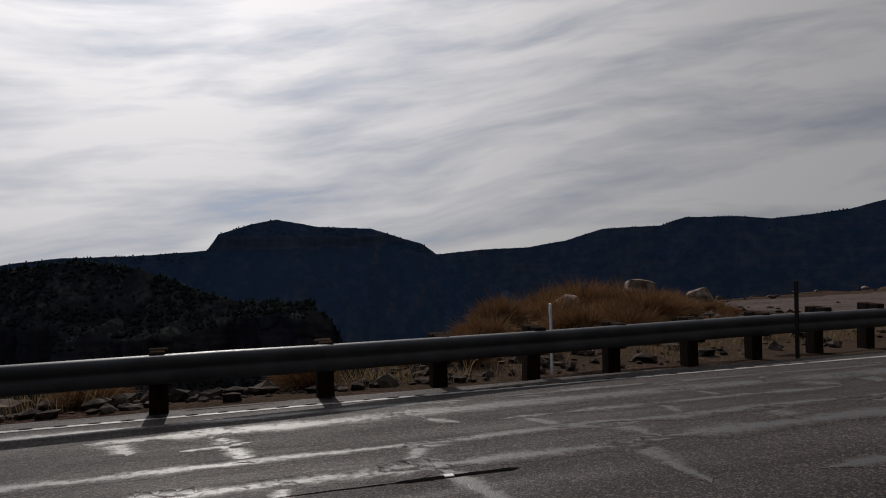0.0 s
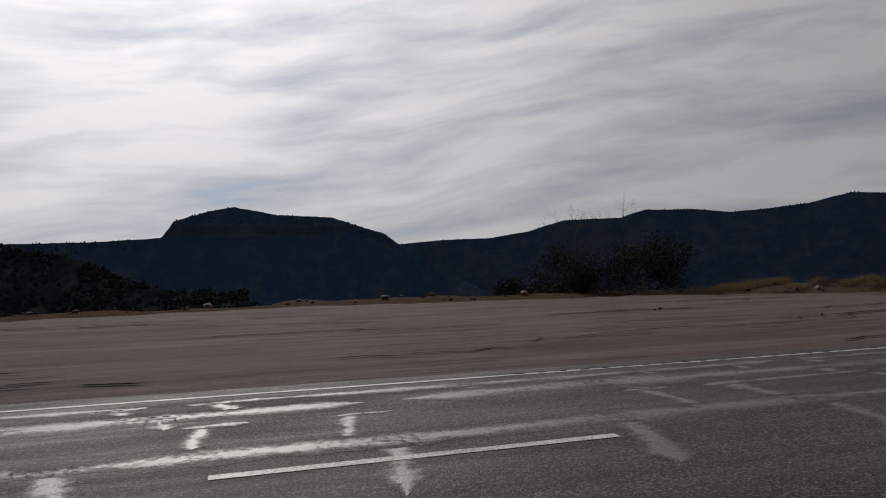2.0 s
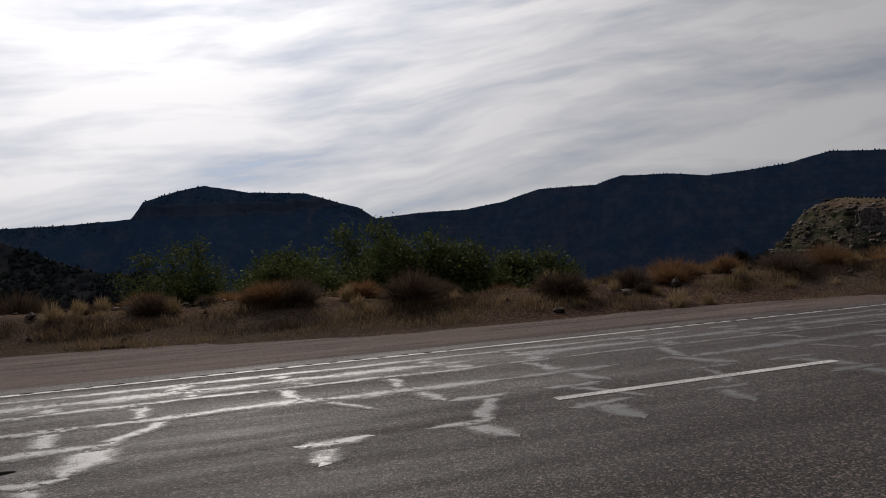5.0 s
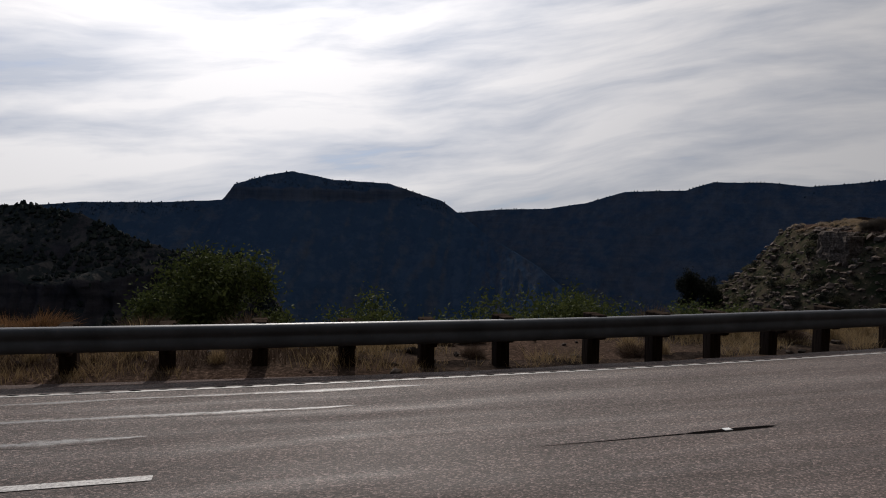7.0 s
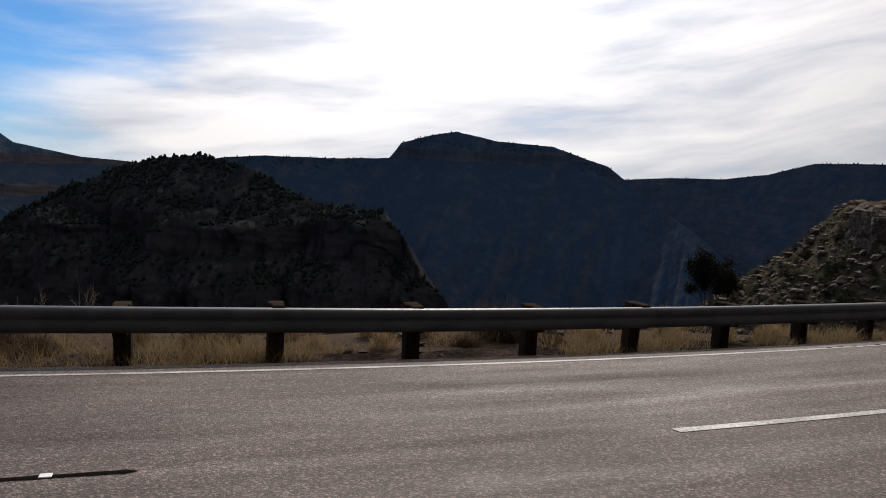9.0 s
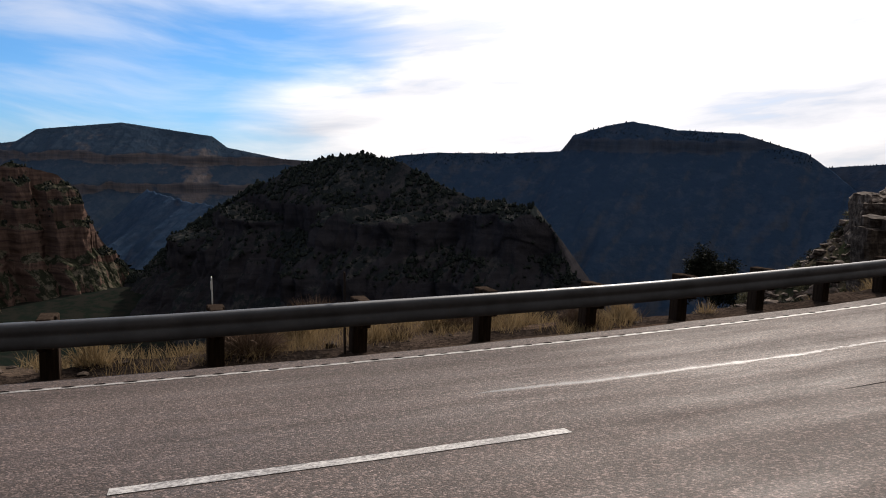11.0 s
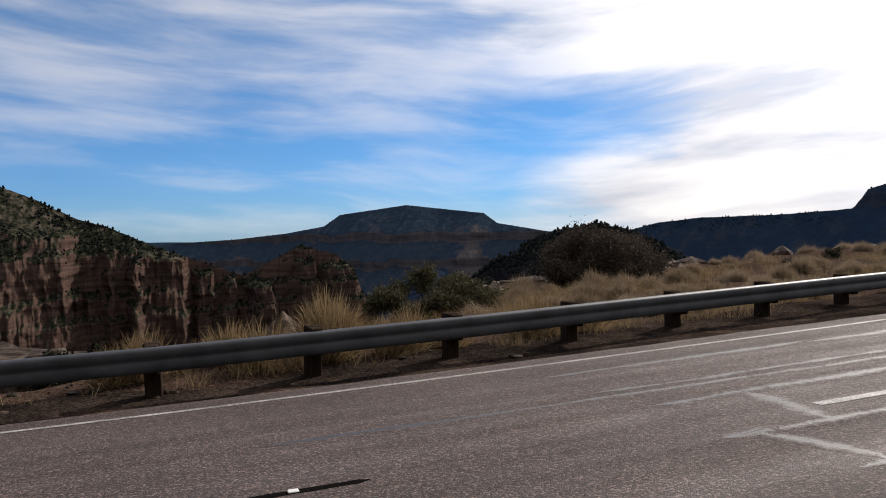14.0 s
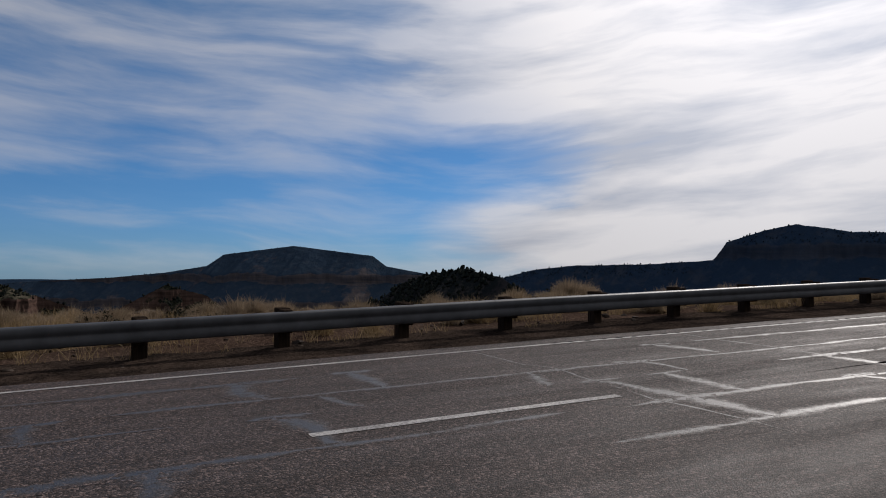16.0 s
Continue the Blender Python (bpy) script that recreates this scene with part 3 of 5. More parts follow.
thing("shoulder", "narrow dark gravel shoulder along the guardrail", "shoulder", kind="structure", mesh=make_shoulder(-115, 22, ragged(9.5, 0.25, 2.5), shoulder_drop))
thing("shoulder", "dark gravel shoulder under the guardrail", "shoulder", kind="structure", mesh=make_shoulder(110, 325, lambda s: ragged(9.9, 0.3, 6.5)(s) + np.interp(s, [195, 218], [0.0, 0.9]), shoulder_drop))


# ---- road markings ----
def join_strips(name, strips, mat):
    verts, faces, n = [], [], 0
    for v, f in strips:
        verts.append(v)
        faces.append(np.asarray(f) + n)
        n += len(v)
    return mesh_from(name, np.concatenate(verts), np.concatenate(faces), mat, flat=True)


def strip_piece(s0, s1, l, width, z, n=2):
    s = np.linspace(s0, s1, n)
    v = spot(np.repeat(s, 2), np.tile([l - width / 2, l + width / 2], n), z)
    return v, grid_faces(n, 2)


def make_markings():
    EDGE, DASH = 8.13, 4.75
    rng = random.Random(3)
    pieces, grooves = [], []
    s = -110.0
    while s < 320:
        pieces.append(strip_piece(s, s + 3.0, EDGE, 0.09, 0.005, 7))
        s += 3.0
    oval = np.array([(math.cos(a), math.sin(a)) for a in np.arange(8) * math.pi / 4])
    s = -110.0
    while s < 320:
        if fractal(s / 14.0, 2.2, 0.5, 2) > -0.25:
            q = oval * np.array([0.065, 0.030]) * rng.uniform(0.8, 1.2) + np.array([s, EDGE + 0.035 + rng.uniform(-0.012, 0.012)])
            v = spot(q[:, 0], q[:, 1], 0.008)
            grooves.append((v, [(0, 1, 2, 3), (0, 3, 4, 7), (4, 5, 6, 7)]))
        s += 0.31
    thing("edge_line", "worn white edge line notched by a rumble strip", "road marking", kind="structure", mesh=join_strips("edge_line", pieces, WHITE))
    thing("rumble_strip", "row of small dark notches milled along the edge line", "rumble strip", kind="structure", mesh=join_strips("rumble_strip", grooves, SLOT))
    for side in (1.25, 1.45):
        thing("centre_line", "solid yellow centre line", "road marking", "double centre line", "structure", ribbon("centre_line", -115, 325, side + 0.05, side - 0.05, 0.005, YELLOW, 1.0))
    k = -8
    while True:
        a = -6.156 + 12.19 * k
        if a > 310:
            break
        v, f = strip_piece(a, a + 3.1, DASH, 0.115, 0.005, 9)
        thing("lane_dash", "white painted lane dash, worn at its ends", "road marking", "lane dashes", "structure", mesh_from("lane_dash", v, f, WHITE, flat=True))
        # sunk reflector in its milled slot
        g0, g1 = a + 7.2, a + 8.16
        slot = thing("reflector_slot", "dark milled slot in the asphalt with a sunk reflector", "road reflector", "sunk reflectors")
        n = 26
        ss = np.linspace(g0, g1, n)
        half = 0.037 * np.clip(np.minimum((ss - g0) * 6, (g1 - ss) * 14), 0.1, 1) * (1 + 0.45 * fractal(ss * 7, k + 0.5, 0.5, 3))
        v = spot(np.repeat(ss, 2), np.stack([DASH - half, DASH + half], -1).ravel(), 0.004)
        groove = part("groove", mesh_from("groove", v, grid_faces(n, 2), SLOT, flat=True), slot)
        tail = np.linspace(g0 - 1.3, g0, 8)
        hw = 0.003 + 0.009 * (tail - tail[0]) / 1.3
        v = spot(np.repeat(tail, 2), np.stack([DASH - hw, DASH + hw], -1).ravel() + np.repeat(0.02 * fractal(tail * 2, k + 0.2, 0.5, 2), 2), 0.003)
        part("crack", mesh_from("crack", v, grid_faces(8, 2), SLOT, flat=True), slot)
        part("reflector", box_mesh("reflector", 0.07, 0.055, 0.010, MARKER_WHITE, 0.004), groove, "small white reflector", upright(a + 7.64, DASH, 0.004))
        k += 1


make_markings()


# ---- tar seals on the cracks ----
def seal(s, l, width, seed):
    """A wavy ribbon of tar through the points (stations s, distances l)."""
    d = np.concatenate([[0], np.cumsum(np.hypot(np.diff(s), np.diff(l)))])
    n = max(6, int(d[-1] / 0.12))
    u = np.linspace(0, d[-1], n)
    ss, ll = np.interp(u, d, s), np.interp(u, d, l)
    ss = ss + 0.03 * fractal(u / 0.5, seed, 1.5, 3)
    ll = ll + 0.03 * fractal(u / 0.6, seed, 4.5, 3)
    ds, dl = np.gradient(ss), np.gradient(ll)
    q = np.hypot(ds, dl) + 1e-6
    w = width * (1 + 0.6 * fractal(u / 0.45, seed, 7.5, 4)) * 0.5
    w = np.maximum(w, 0.012) * np.clip(np.minimum(u, d[-1] - u) / min(0.4, 0.14 * d[-1]), 0.05, 1)
    o = np.array([-1.0, 0.0, 1.0])
    sv = (ss[:, None] + (dl / q * w)[:, None] * o).ravel()
    lv = (ll[:, None] - (ds / q * w)[:, None] * o).ravel()
    return spot(sv, lv, 0.0016), grid_faces(n, 3), np.stack([sv, lv], -1), np.tile([0.0, 1.0, 0.0], n)


def make_seals():
    rng = np.random.RandomState(12)
    strips = []
    # station from, to, then distance, width and share of the length that is sealed; last the share of cross cracks
    nets = ((-12, 20, ((7.62, 0.14, 0.6), (7.10, 0.26, 0.9), (6.45, 0.14, 0.6), (5.75, 0.14, 0.6), (5.15, 0.20, 0.8), (3.9, 0.14, 0.4)), 0.6),
            (20, 50, ((7.72, 0.14, 0.6), (7.08, 0.30, 0.97), (6.5, 0.10, 0.3), (5.35, 0.20, 0.65), (3.9, 0.12, 0.3)), 0.6),
            (50, 100, ((7.68, 0.12, 0.6), (7.22, 0.24, 0.97), (6.72, 0.11, 0.7), (5.92, 0.15, 0.97), (5.20, 0.15, 0.95), (4.40, 0.10, 0.3), (3.82, 0.14, 0.5)), 0.9),
            (100, 212, ((6.9, 0.10, 0.25), (6.1, 0.09, 0.2), (3.6, 0.10, 0.25)), 0.0),
            (212, 264, ((7.35, 0.12, 0.7), (6.3, 0.09, 0.6), (5.5, 0.10, 0.7), (4.35, 0.11, 0.7), (3.4, 0.11, 0.6)), 0.45))
    for lo, hi, lines, crossed in nets:
        for c, wide, share in lines:
            s = lo
            while s < hi:
                run = rng.uniform(4, 14)
                if rng.rand() < share:
                    ss = np.arange(s, s + run, 0.7)
                    drift = 0.018 * np.cumsum(rng.randn(len(ss)))
                    strips.append(seal(ss, c + drift, wide * rng.uniform(1.5, 2.6), rng.uniform(0, 50)))
                s += run + rng.uniform(-0.6, 0.6)
        # short cracks that step from one long crack to the next
        for (c0, w0, _), (c1, w1, _) in zip(lines[:-1], lines[1:]):
            s = lo + rng.uniform(0, 2)
            while s < hi:
                if rng.rand() < crossed:
                    m = np.linspace(c0, c1, 7)
                    bend = s + rng.uniform(-0.35, 0.35) * np.linspace(0, 1, 7) + 0.03 * np.cumsum(rng.randn(7))
                    strips.append(seal(bend, m, rng.uniform(0.22, 0.42), rng.uniform(0, 50)))
                    q = rng.uniform(-0.1, 0.1) + s
                    strips.append(seal(q + np.linspace(-0.3, 0.3, 4), c0 + 0.02 * rng.randn(4), rng.uniform(0.18, 0.30), rng.uniform(0, 50)))
                s += rng.uniform(0.8, 1.9)
    for s in (124.9, 241.0, 245.0):
        strips.append(seal(s + 0.06 * rng.randn(12), np.linspace(3.0, 8.3, 12), 0.055, s))
    me = join_strips("crack_seal", [q[:2] for q in strips], TAR)
    idx = np.empty(len(me.loops), int)
    me.loops.foreach_get("vertex_index", idx)
    flatuv = np.concatenate([q[2] for q in strips])
    across = np.concatenate([q[3] for q in strips])
    me.uv_layers.new(name="UVMap").data.foreach_set("uv", flatuv[idx].ravel())
    me.uv_layers.new(name="Across").data.foreach_set("uv", np.stack([flatuv[idx][:, 0], across[idx]], -1).ravel())
    thing("crack_seal", "worn tar ribbons sealing the asphalt cracks", "crack seal", kind="stuff", mesh=me)
    # open cracks in the lay-by
    cracks = []
    long_cracks = (((45.0, 13.6), (49.8, 14.4), (52.6, 14.3), (55.0, 13.8), (58.4, 12.6)), ((38.9, 17.5), (41.6, 17.8), (44.5, 17.4)), ((23.5, 14.1), (25.6, 13.3)), ((24.4, 11.3), (25.6, 10.5)),
                   ((31.1, 21.3), (33.6, 21.4)), ((28.7, 9.7), (29.6, 9.5)), ((70.3, 12.2), (72.4, 12.3), (75.2, 11.7)), ((64.2, 13.0), (66.6, 11.9)))
    for k in range(75):
        s0 = rng.uniform(20, 66)
        run = rng.uniform(1.0, 7)
        l0 = rng.uniform(9.2, max(9.6, float(flat_limit(s0)) - 4))
        l1 = np.clip(l0 + rng.uniform(-0.9, 0.9), 9.0, float(flat_limit(s0 + run)) - 3)
        v, f = seal(np.linspace(s0, s0 + run, 9), np.linspace(l0, l1, 9) + 0.12 * rng.randn(9), rng.uniform(0.02, 0.08), rng.uniform(0, 50))[:2]
        if k < len(long_cracks):
            q = np.array(long_cracks[k])
            v, f = seal(q[:, 0], q[:, 1], 0.10, k + 0.5)[:2]
        ss, ll = nearest(v[:, 0].copy(), v[:, 1].copy())
        v[:, 2] = -fall(ss) * np.clip(ll, -6, 9) - 0.036 * (np.clip(ll, 9, 99) - 9) + 0.020
        cracks.append((v, f))
    thing("pavement_crack", "dark open cracks in the lay-by paving", "crack", kind="stuff", mesh=join_strips("pavement_crack", cracks, SLOT))


make_seals()


# ---- mesas, ridges and canyon walls ----
def landform(name, label, category, crest, toward, floor, ratio, bands, mat, seed, nu=320, nv=70, gully=0.25, buttress=3.0, bumps=0.8, back=1.4, calm=None, grain=9.0, ribs=(), rib_axis=0, columns=0.0):
    """A ridge with the given crest: slopes of the given run per fall, broken by upright bands of rock (top, foot).
    Ribs stand out of it: where one ends along the crest, its breadth, reach, top and the run of its far side."""
    c = np.array(crest, float)
    d = np.concatenate([[0], np.cumsum(np.linalg.norm(np.diff(c[:, :2], axis=0), axis=1))])
    u = np.linspace(0, d[-1], nu)
    x, y, z = (np.interp(u, d, c[:, k]) for k in range(3))
    for a in (x, y):
        a[:] = np.convolve(np.pad(a, 4, mode="edge"), np.ones(9) / 9, mode="valid")
    z = z + bumps * fractal(u / 9.0, seed, 0.5, 4)
    chord = c[-1, :2] - c[0, :2]
    nrm = np.array([-chord[1], chord[0]]) / np.linalg.norm(chord)
    mid = c[:, :2].mean(0)
    if np.dot(np.array(toward) - mid, nrm) < 0:
        nrm = -nrm
    zs = np.arange(floor - 5, c[:, 2].max() + 12, 0.5)
    r = np.full_like(zs, ratio)
    for top, foot in bands:
        r = np.where((zs < top) & (zs > foot), 0.10, r)
    table = np.cumsum(r) * 0.5
    v = np.linspace(0, 1, nv) ** 1.15
    Z = z[:, None] + (floor - z)[:, None] * v
    wob = 6.0 * fractal(u[:, None] / 40.0, seed + 9.1, Z / 60.0, 3)
    run = np.interp(z[:, None] + wob, zs, table) - np.interp(Z + wob, zs, table)
    run = np.maximum(run, 0)
    U = np.repeat(u[:, None], nv, 1)
    gul = fractal(U / 55.0, seed + 3.3, Z / 200.0, 4)
    run = run * (1 + gully * gul)
    ramp = smooth((z[:, None] - Z) / 10.0)
    if calm is not None:
        ramp = ramp * (1 - 0.75 * smooth((Z - calm) / 8.0))
    run = run + ramp * buttress * fractal(U / grain, seed + 1.7, Z / 70.0, 4, 0.6)
    run = run + ramp * buttress * 0.9 * np.round(2.5 * vnoise(U / 21.0, seed + 8.2, Z / 90.0)) / 2.5
    A = np.repeat((x if rib_axis == 0 else y)[:, None], nv, 1) + 2.5 * fractal(Z / 14.0, seed + 6.6, U / 60.0, 3)
    for end, breadth, reach, top, side in ribs:
        step = np.clip((A - (end - breadth)) / 5.0, 0, 1) * np.clip((end + side - A) / side, 0, 1)
        run = run + reach * step * smooth((top - Z + 5 * vnoise(U / 7.0, end, 0.5)) / 7.0) * (1 + 0.25 * fractal(U / 8.0, end + 0.5, Z / 25.0, 3))
    if columns:
        ridge_line = 1 - np.abs(fractal(U / 7.5, seed + 4.4, Z / 55.0, 3)) * 1.6
        run = run + ramp * columns * ridge_line * (0.6 + 0.5 * vnoise(U / 30.0, seed + 2.9, Z / 22.0))
    slip = ramp * buttress * 0.5 * fractal(U / (grain * 0.55), seed + 5.1, Z / grain, 3)
    tang = chord / np.linalg.norm(chord)
    PX = x[:, None] + nrm[0] * run + tang[0] * slip
    PY = y[:, None] + nrm[1] * run + tang[1] * slip
    PZ = Z + ramp * 0.8 * fractal(U / 6.0, seed + 2.2, Z / 6.0, 3)
    vb = np.linspace(1, 0, 9)[:-1]
    BZ = z[:, None] + (floor - z)[:, None] * vb
    BX = x[:, None] - nrm[0] * (z[:, None] - BZ) * back
    BY = y[:, None] - nrm[1] * (z[:, None] - BZ) * back
    X, Y, ZZ = np.concatenate([BX, PX], 1), np.concatenate([BY, PY], 1), np.concatenate([BZ, PZ], 1)
    me = mesh_from(name, np.stack([X, Y, ZZ], -1).reshape(-1, 3), grid_faces(nu, nv + 8), mat)
    thing(name, label, category, kind="structure", mesh=me)
    return PX, PY, PZ


VIEW = (120, 20)
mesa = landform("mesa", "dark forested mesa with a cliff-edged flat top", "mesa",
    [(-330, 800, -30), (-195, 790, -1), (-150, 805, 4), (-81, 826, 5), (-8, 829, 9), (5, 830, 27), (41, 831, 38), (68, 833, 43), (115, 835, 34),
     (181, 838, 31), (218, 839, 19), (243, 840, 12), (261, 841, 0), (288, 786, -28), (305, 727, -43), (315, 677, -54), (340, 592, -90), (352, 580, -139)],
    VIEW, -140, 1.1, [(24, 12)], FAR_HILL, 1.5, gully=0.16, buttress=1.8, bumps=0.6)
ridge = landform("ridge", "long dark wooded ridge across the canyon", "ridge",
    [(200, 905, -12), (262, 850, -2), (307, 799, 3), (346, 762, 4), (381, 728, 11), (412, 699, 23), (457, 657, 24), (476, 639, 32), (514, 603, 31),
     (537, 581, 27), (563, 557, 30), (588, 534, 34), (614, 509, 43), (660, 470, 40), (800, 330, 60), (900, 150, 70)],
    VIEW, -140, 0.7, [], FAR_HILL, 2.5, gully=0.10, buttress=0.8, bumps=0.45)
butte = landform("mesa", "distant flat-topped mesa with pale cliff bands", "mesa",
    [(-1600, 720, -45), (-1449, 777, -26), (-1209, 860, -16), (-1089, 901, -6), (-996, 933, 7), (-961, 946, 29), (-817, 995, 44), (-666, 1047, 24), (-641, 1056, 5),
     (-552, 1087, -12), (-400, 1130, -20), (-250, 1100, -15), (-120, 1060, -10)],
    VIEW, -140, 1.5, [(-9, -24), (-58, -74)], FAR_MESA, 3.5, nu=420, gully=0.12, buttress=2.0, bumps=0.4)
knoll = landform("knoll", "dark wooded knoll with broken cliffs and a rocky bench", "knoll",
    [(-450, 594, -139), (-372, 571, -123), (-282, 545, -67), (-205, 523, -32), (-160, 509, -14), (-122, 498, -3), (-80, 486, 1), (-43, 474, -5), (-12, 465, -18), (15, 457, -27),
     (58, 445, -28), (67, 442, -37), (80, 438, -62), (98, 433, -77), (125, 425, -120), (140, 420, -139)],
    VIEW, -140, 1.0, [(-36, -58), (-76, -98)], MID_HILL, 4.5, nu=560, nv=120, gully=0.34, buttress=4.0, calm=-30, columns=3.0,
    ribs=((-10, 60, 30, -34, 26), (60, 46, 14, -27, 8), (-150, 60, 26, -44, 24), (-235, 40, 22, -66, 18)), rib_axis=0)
wall = landform("canyon_wall", "red rock canyon wall with sheer sunlit buttresses", "cliff",
    [(-600, 140, 80), (-569, 225, 57), (-553, 268, 38), (-546, 301, 19), (-532, 333, 7), (-513, 375, -15), (-488, 430, -38), (-482, 446, -45), (-474, 463, -36), (-457, 500, -15), (-440, 537, -27),
     (-433, 552, -43), (-425, 572, -93), (-412, 600, -134)],
    (0, 300), -140, 0.95, [(-20, -50), (-56, -70), (-76, -112)], RED_CLIFF, 5.5, nu=760, nv=170, gully=0.16, buttress=2.6, calm=-18, grain=16.0, columns=4.5,
    ribs=((300, 70, 26, 8, 9), (352, 26, 14, -8, 6), (389, 44, 28, -18, 8), (413, 15, 14, -37, 5), (436, 12, 9, -44, 4), (466, 20, 30, -48, 7), (482, 40, 20, -94, 9), (512, 20, 10, -30, 5), (548, 30, 16, -34, 6), (586, 90, 14, -100, 8)), rib_axis=1)
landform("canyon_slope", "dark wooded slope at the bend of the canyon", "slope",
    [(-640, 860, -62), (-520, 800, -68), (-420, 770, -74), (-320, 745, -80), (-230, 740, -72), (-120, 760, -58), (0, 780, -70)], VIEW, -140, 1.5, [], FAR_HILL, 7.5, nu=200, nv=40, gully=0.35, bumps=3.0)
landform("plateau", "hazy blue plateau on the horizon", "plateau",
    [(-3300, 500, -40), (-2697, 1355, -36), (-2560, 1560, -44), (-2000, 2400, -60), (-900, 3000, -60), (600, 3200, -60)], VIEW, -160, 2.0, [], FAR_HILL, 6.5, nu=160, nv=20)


# ---- trees on the far slopes ----
def far_trees(name, label, surface, count, low, high, seed, top_only=0.0, steep=0.9, mat=None):
    """Small junipers scattered over a landform, joined."""
    PX, PY, PZ = surface
    rng = np.random.RandomState(seed)
    nu, nv = PX.shape
    base = np.array([(0, 0, 0.0), (1, 0, 0.42), (0.31, 0.95, 0.36), (-0.81, 0.59, 0.45), (-0.81, -0.59, 0.33), (0.31, -0.95, 0.42), (0.66, 0.42, 0.78), (-0.66, 0.3, 0.74), (0.0, -0.72, 0.80), (0, 0, 0.98)])
    tri = [(0, 2, 1), (0, 3, 2), (0, 4, 3), (0, 5, 4), (0, 1, 5), (1, 2, 6), (2, 3, 7), (2, 7, 6), (3, 4, 7), (4, 8, 7), (4, 5, 8), (5, 1, 8), (1, 6, 8), (6, 7, 9), (7, 8, 9), (8, 6, 9)]
    verts, faces, n = [], [], 0
    tries = 0
    while n < count and tries < count * 12:
        tries += 1
        i = rng.randint(1, nu - 1)
        j = int((rng.rand() ** (2.2 if not top_only else 1)) * (nv - 2) * (top_only or 0.8))
        a = np.array([PX[i, j], PY[i, j], PZ[i, j]])
        b = np.array([PX[i, j + 1], PY[i, j + 1], PZ[i, j + 1]])
        if a[2] - b[2] > steep * 1.2 * np.hypot(*(a - b)[:2]) and j > 0:
            continue
        if vnoise(a[0] / 22.0, a[1] / 22.0, 3.5) < -0.25 and rng.rand() < 0.7:
            continue
        p = a + (b - a) * rng.rand()
        h = rng.uniform(low, high)
        w = h * rng.uniform(0.32, 0.55)
        v = base * np.array([w, w, h]) * (1 + 0.22 * rng.randn(10, 3))
        ang = rng.uniform(0, 6.28)
        ca, sa = math.cos(ang), math.sin(ang)
        v = np.stack([v[:, 0] * ca - v[:, 1] * sa, v[:, 0] * sa + v[:, 1] * ca, v[:, 2] - 0.15 * h], -1) + p
        verts.append(v)
        faces += [(q[0] + 10 * n, q[1] + 10 * n, q[2] + 10 * n) for q in tri]
        n += 1
    me = mesh_from(name, np.concatenate(verts), faces, mat or FAR_JUNIPER, flat=True)
    return thing(name, label, "trees", kind="stuff", mesh=me)


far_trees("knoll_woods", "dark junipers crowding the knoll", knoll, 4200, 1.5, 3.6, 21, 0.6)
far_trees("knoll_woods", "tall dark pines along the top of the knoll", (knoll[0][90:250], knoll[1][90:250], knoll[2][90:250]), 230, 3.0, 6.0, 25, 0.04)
far_trees("wall_scrub", "scattered dark junipers on the canyon wall", wall, 1500, 1.5, 3.5, 22, 0.5)
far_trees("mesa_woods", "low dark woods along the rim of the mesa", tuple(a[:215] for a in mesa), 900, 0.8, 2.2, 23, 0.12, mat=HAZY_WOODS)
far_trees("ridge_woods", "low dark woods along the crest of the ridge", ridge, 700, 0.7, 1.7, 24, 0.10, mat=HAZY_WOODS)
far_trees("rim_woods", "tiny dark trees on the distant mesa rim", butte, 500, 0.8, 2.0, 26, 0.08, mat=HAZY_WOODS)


# ---- plants ----
def blades(rng, roots, tips, width, droop=0.12):
    """Thin bent blades from roots to tips: five points each."""
    n = len(roots)
    side = np.cross(tips - roots, rng.randn(n, 3))
    side /= np.linalg.norm(side, axis=1)[:, None] + 1e-9
    w = (width * rng.uniform(0.6, 1.3, n))[:, None]
    mid = roots * 0.45 + tips * 0.55 + np.array([0, 0, 1]) * (np.linalg.norm(tips - roots, axis=1) * droop)[:, None]
    v = np.stack([roots - side * w, roots + side * w, mid + side * w * 0.8, mid - side * w * 0.8, tips], 1).reshape(-1, 3)
    k = np.arange(n)[:, None] * 5
    quads = (k + np.array([0, 1, 2, 3])).tolist()
    tris = (k + np.array([3, 2, 4])).tolist()
    return v, quads + tris


def brush_mesh(name, seed, radius, height, count, mat, width=0.006, spread=1.0, twiggy=0.0):
    """A rounded clump of fine dry stems with an uneven outline."""
    rng = np.random.RandomState(seed)
    lobes = rng.uniform(0.65, 1.15, 7)
    a = rng.uniform(0, 2 * math.pi, count)
    e = np.arccos(rng.uniform(0.05, 1.0, count))
    lob = np.interp(a % (2 * math.pi), np.linspace(0, 2 * math.pi, 8), np.append(lobes, lobes[0]))
    reach = (0.5 + 0.5 * rng.rand(count) ** 0.5) * lob
    tips = np.stack([np.cos(a) * np.sin(e) * radius * reach * spread, np.sin(a) * np.sin(e) * radius * reach * spread, np.cos(e) * height * reach + 0.10 * height], -1)
    roots = tips * np.array([0.25, 0.25, 0.0]) + rng.randn(count, 3) * np.array([0.06, 0.06, 0.01]) * radius
    start = rng.uniform(0.1, 0.72, count)[:, None]
    roots = roots * (1 - start) + tips * start * 0.95
    tips = tips + rng.randn(count, 3) * 0.10 * radius
    v, f = blades(rng, roots, tips, width, 0.10)
    return mesh_from(name, v, f, mat, flat=True)


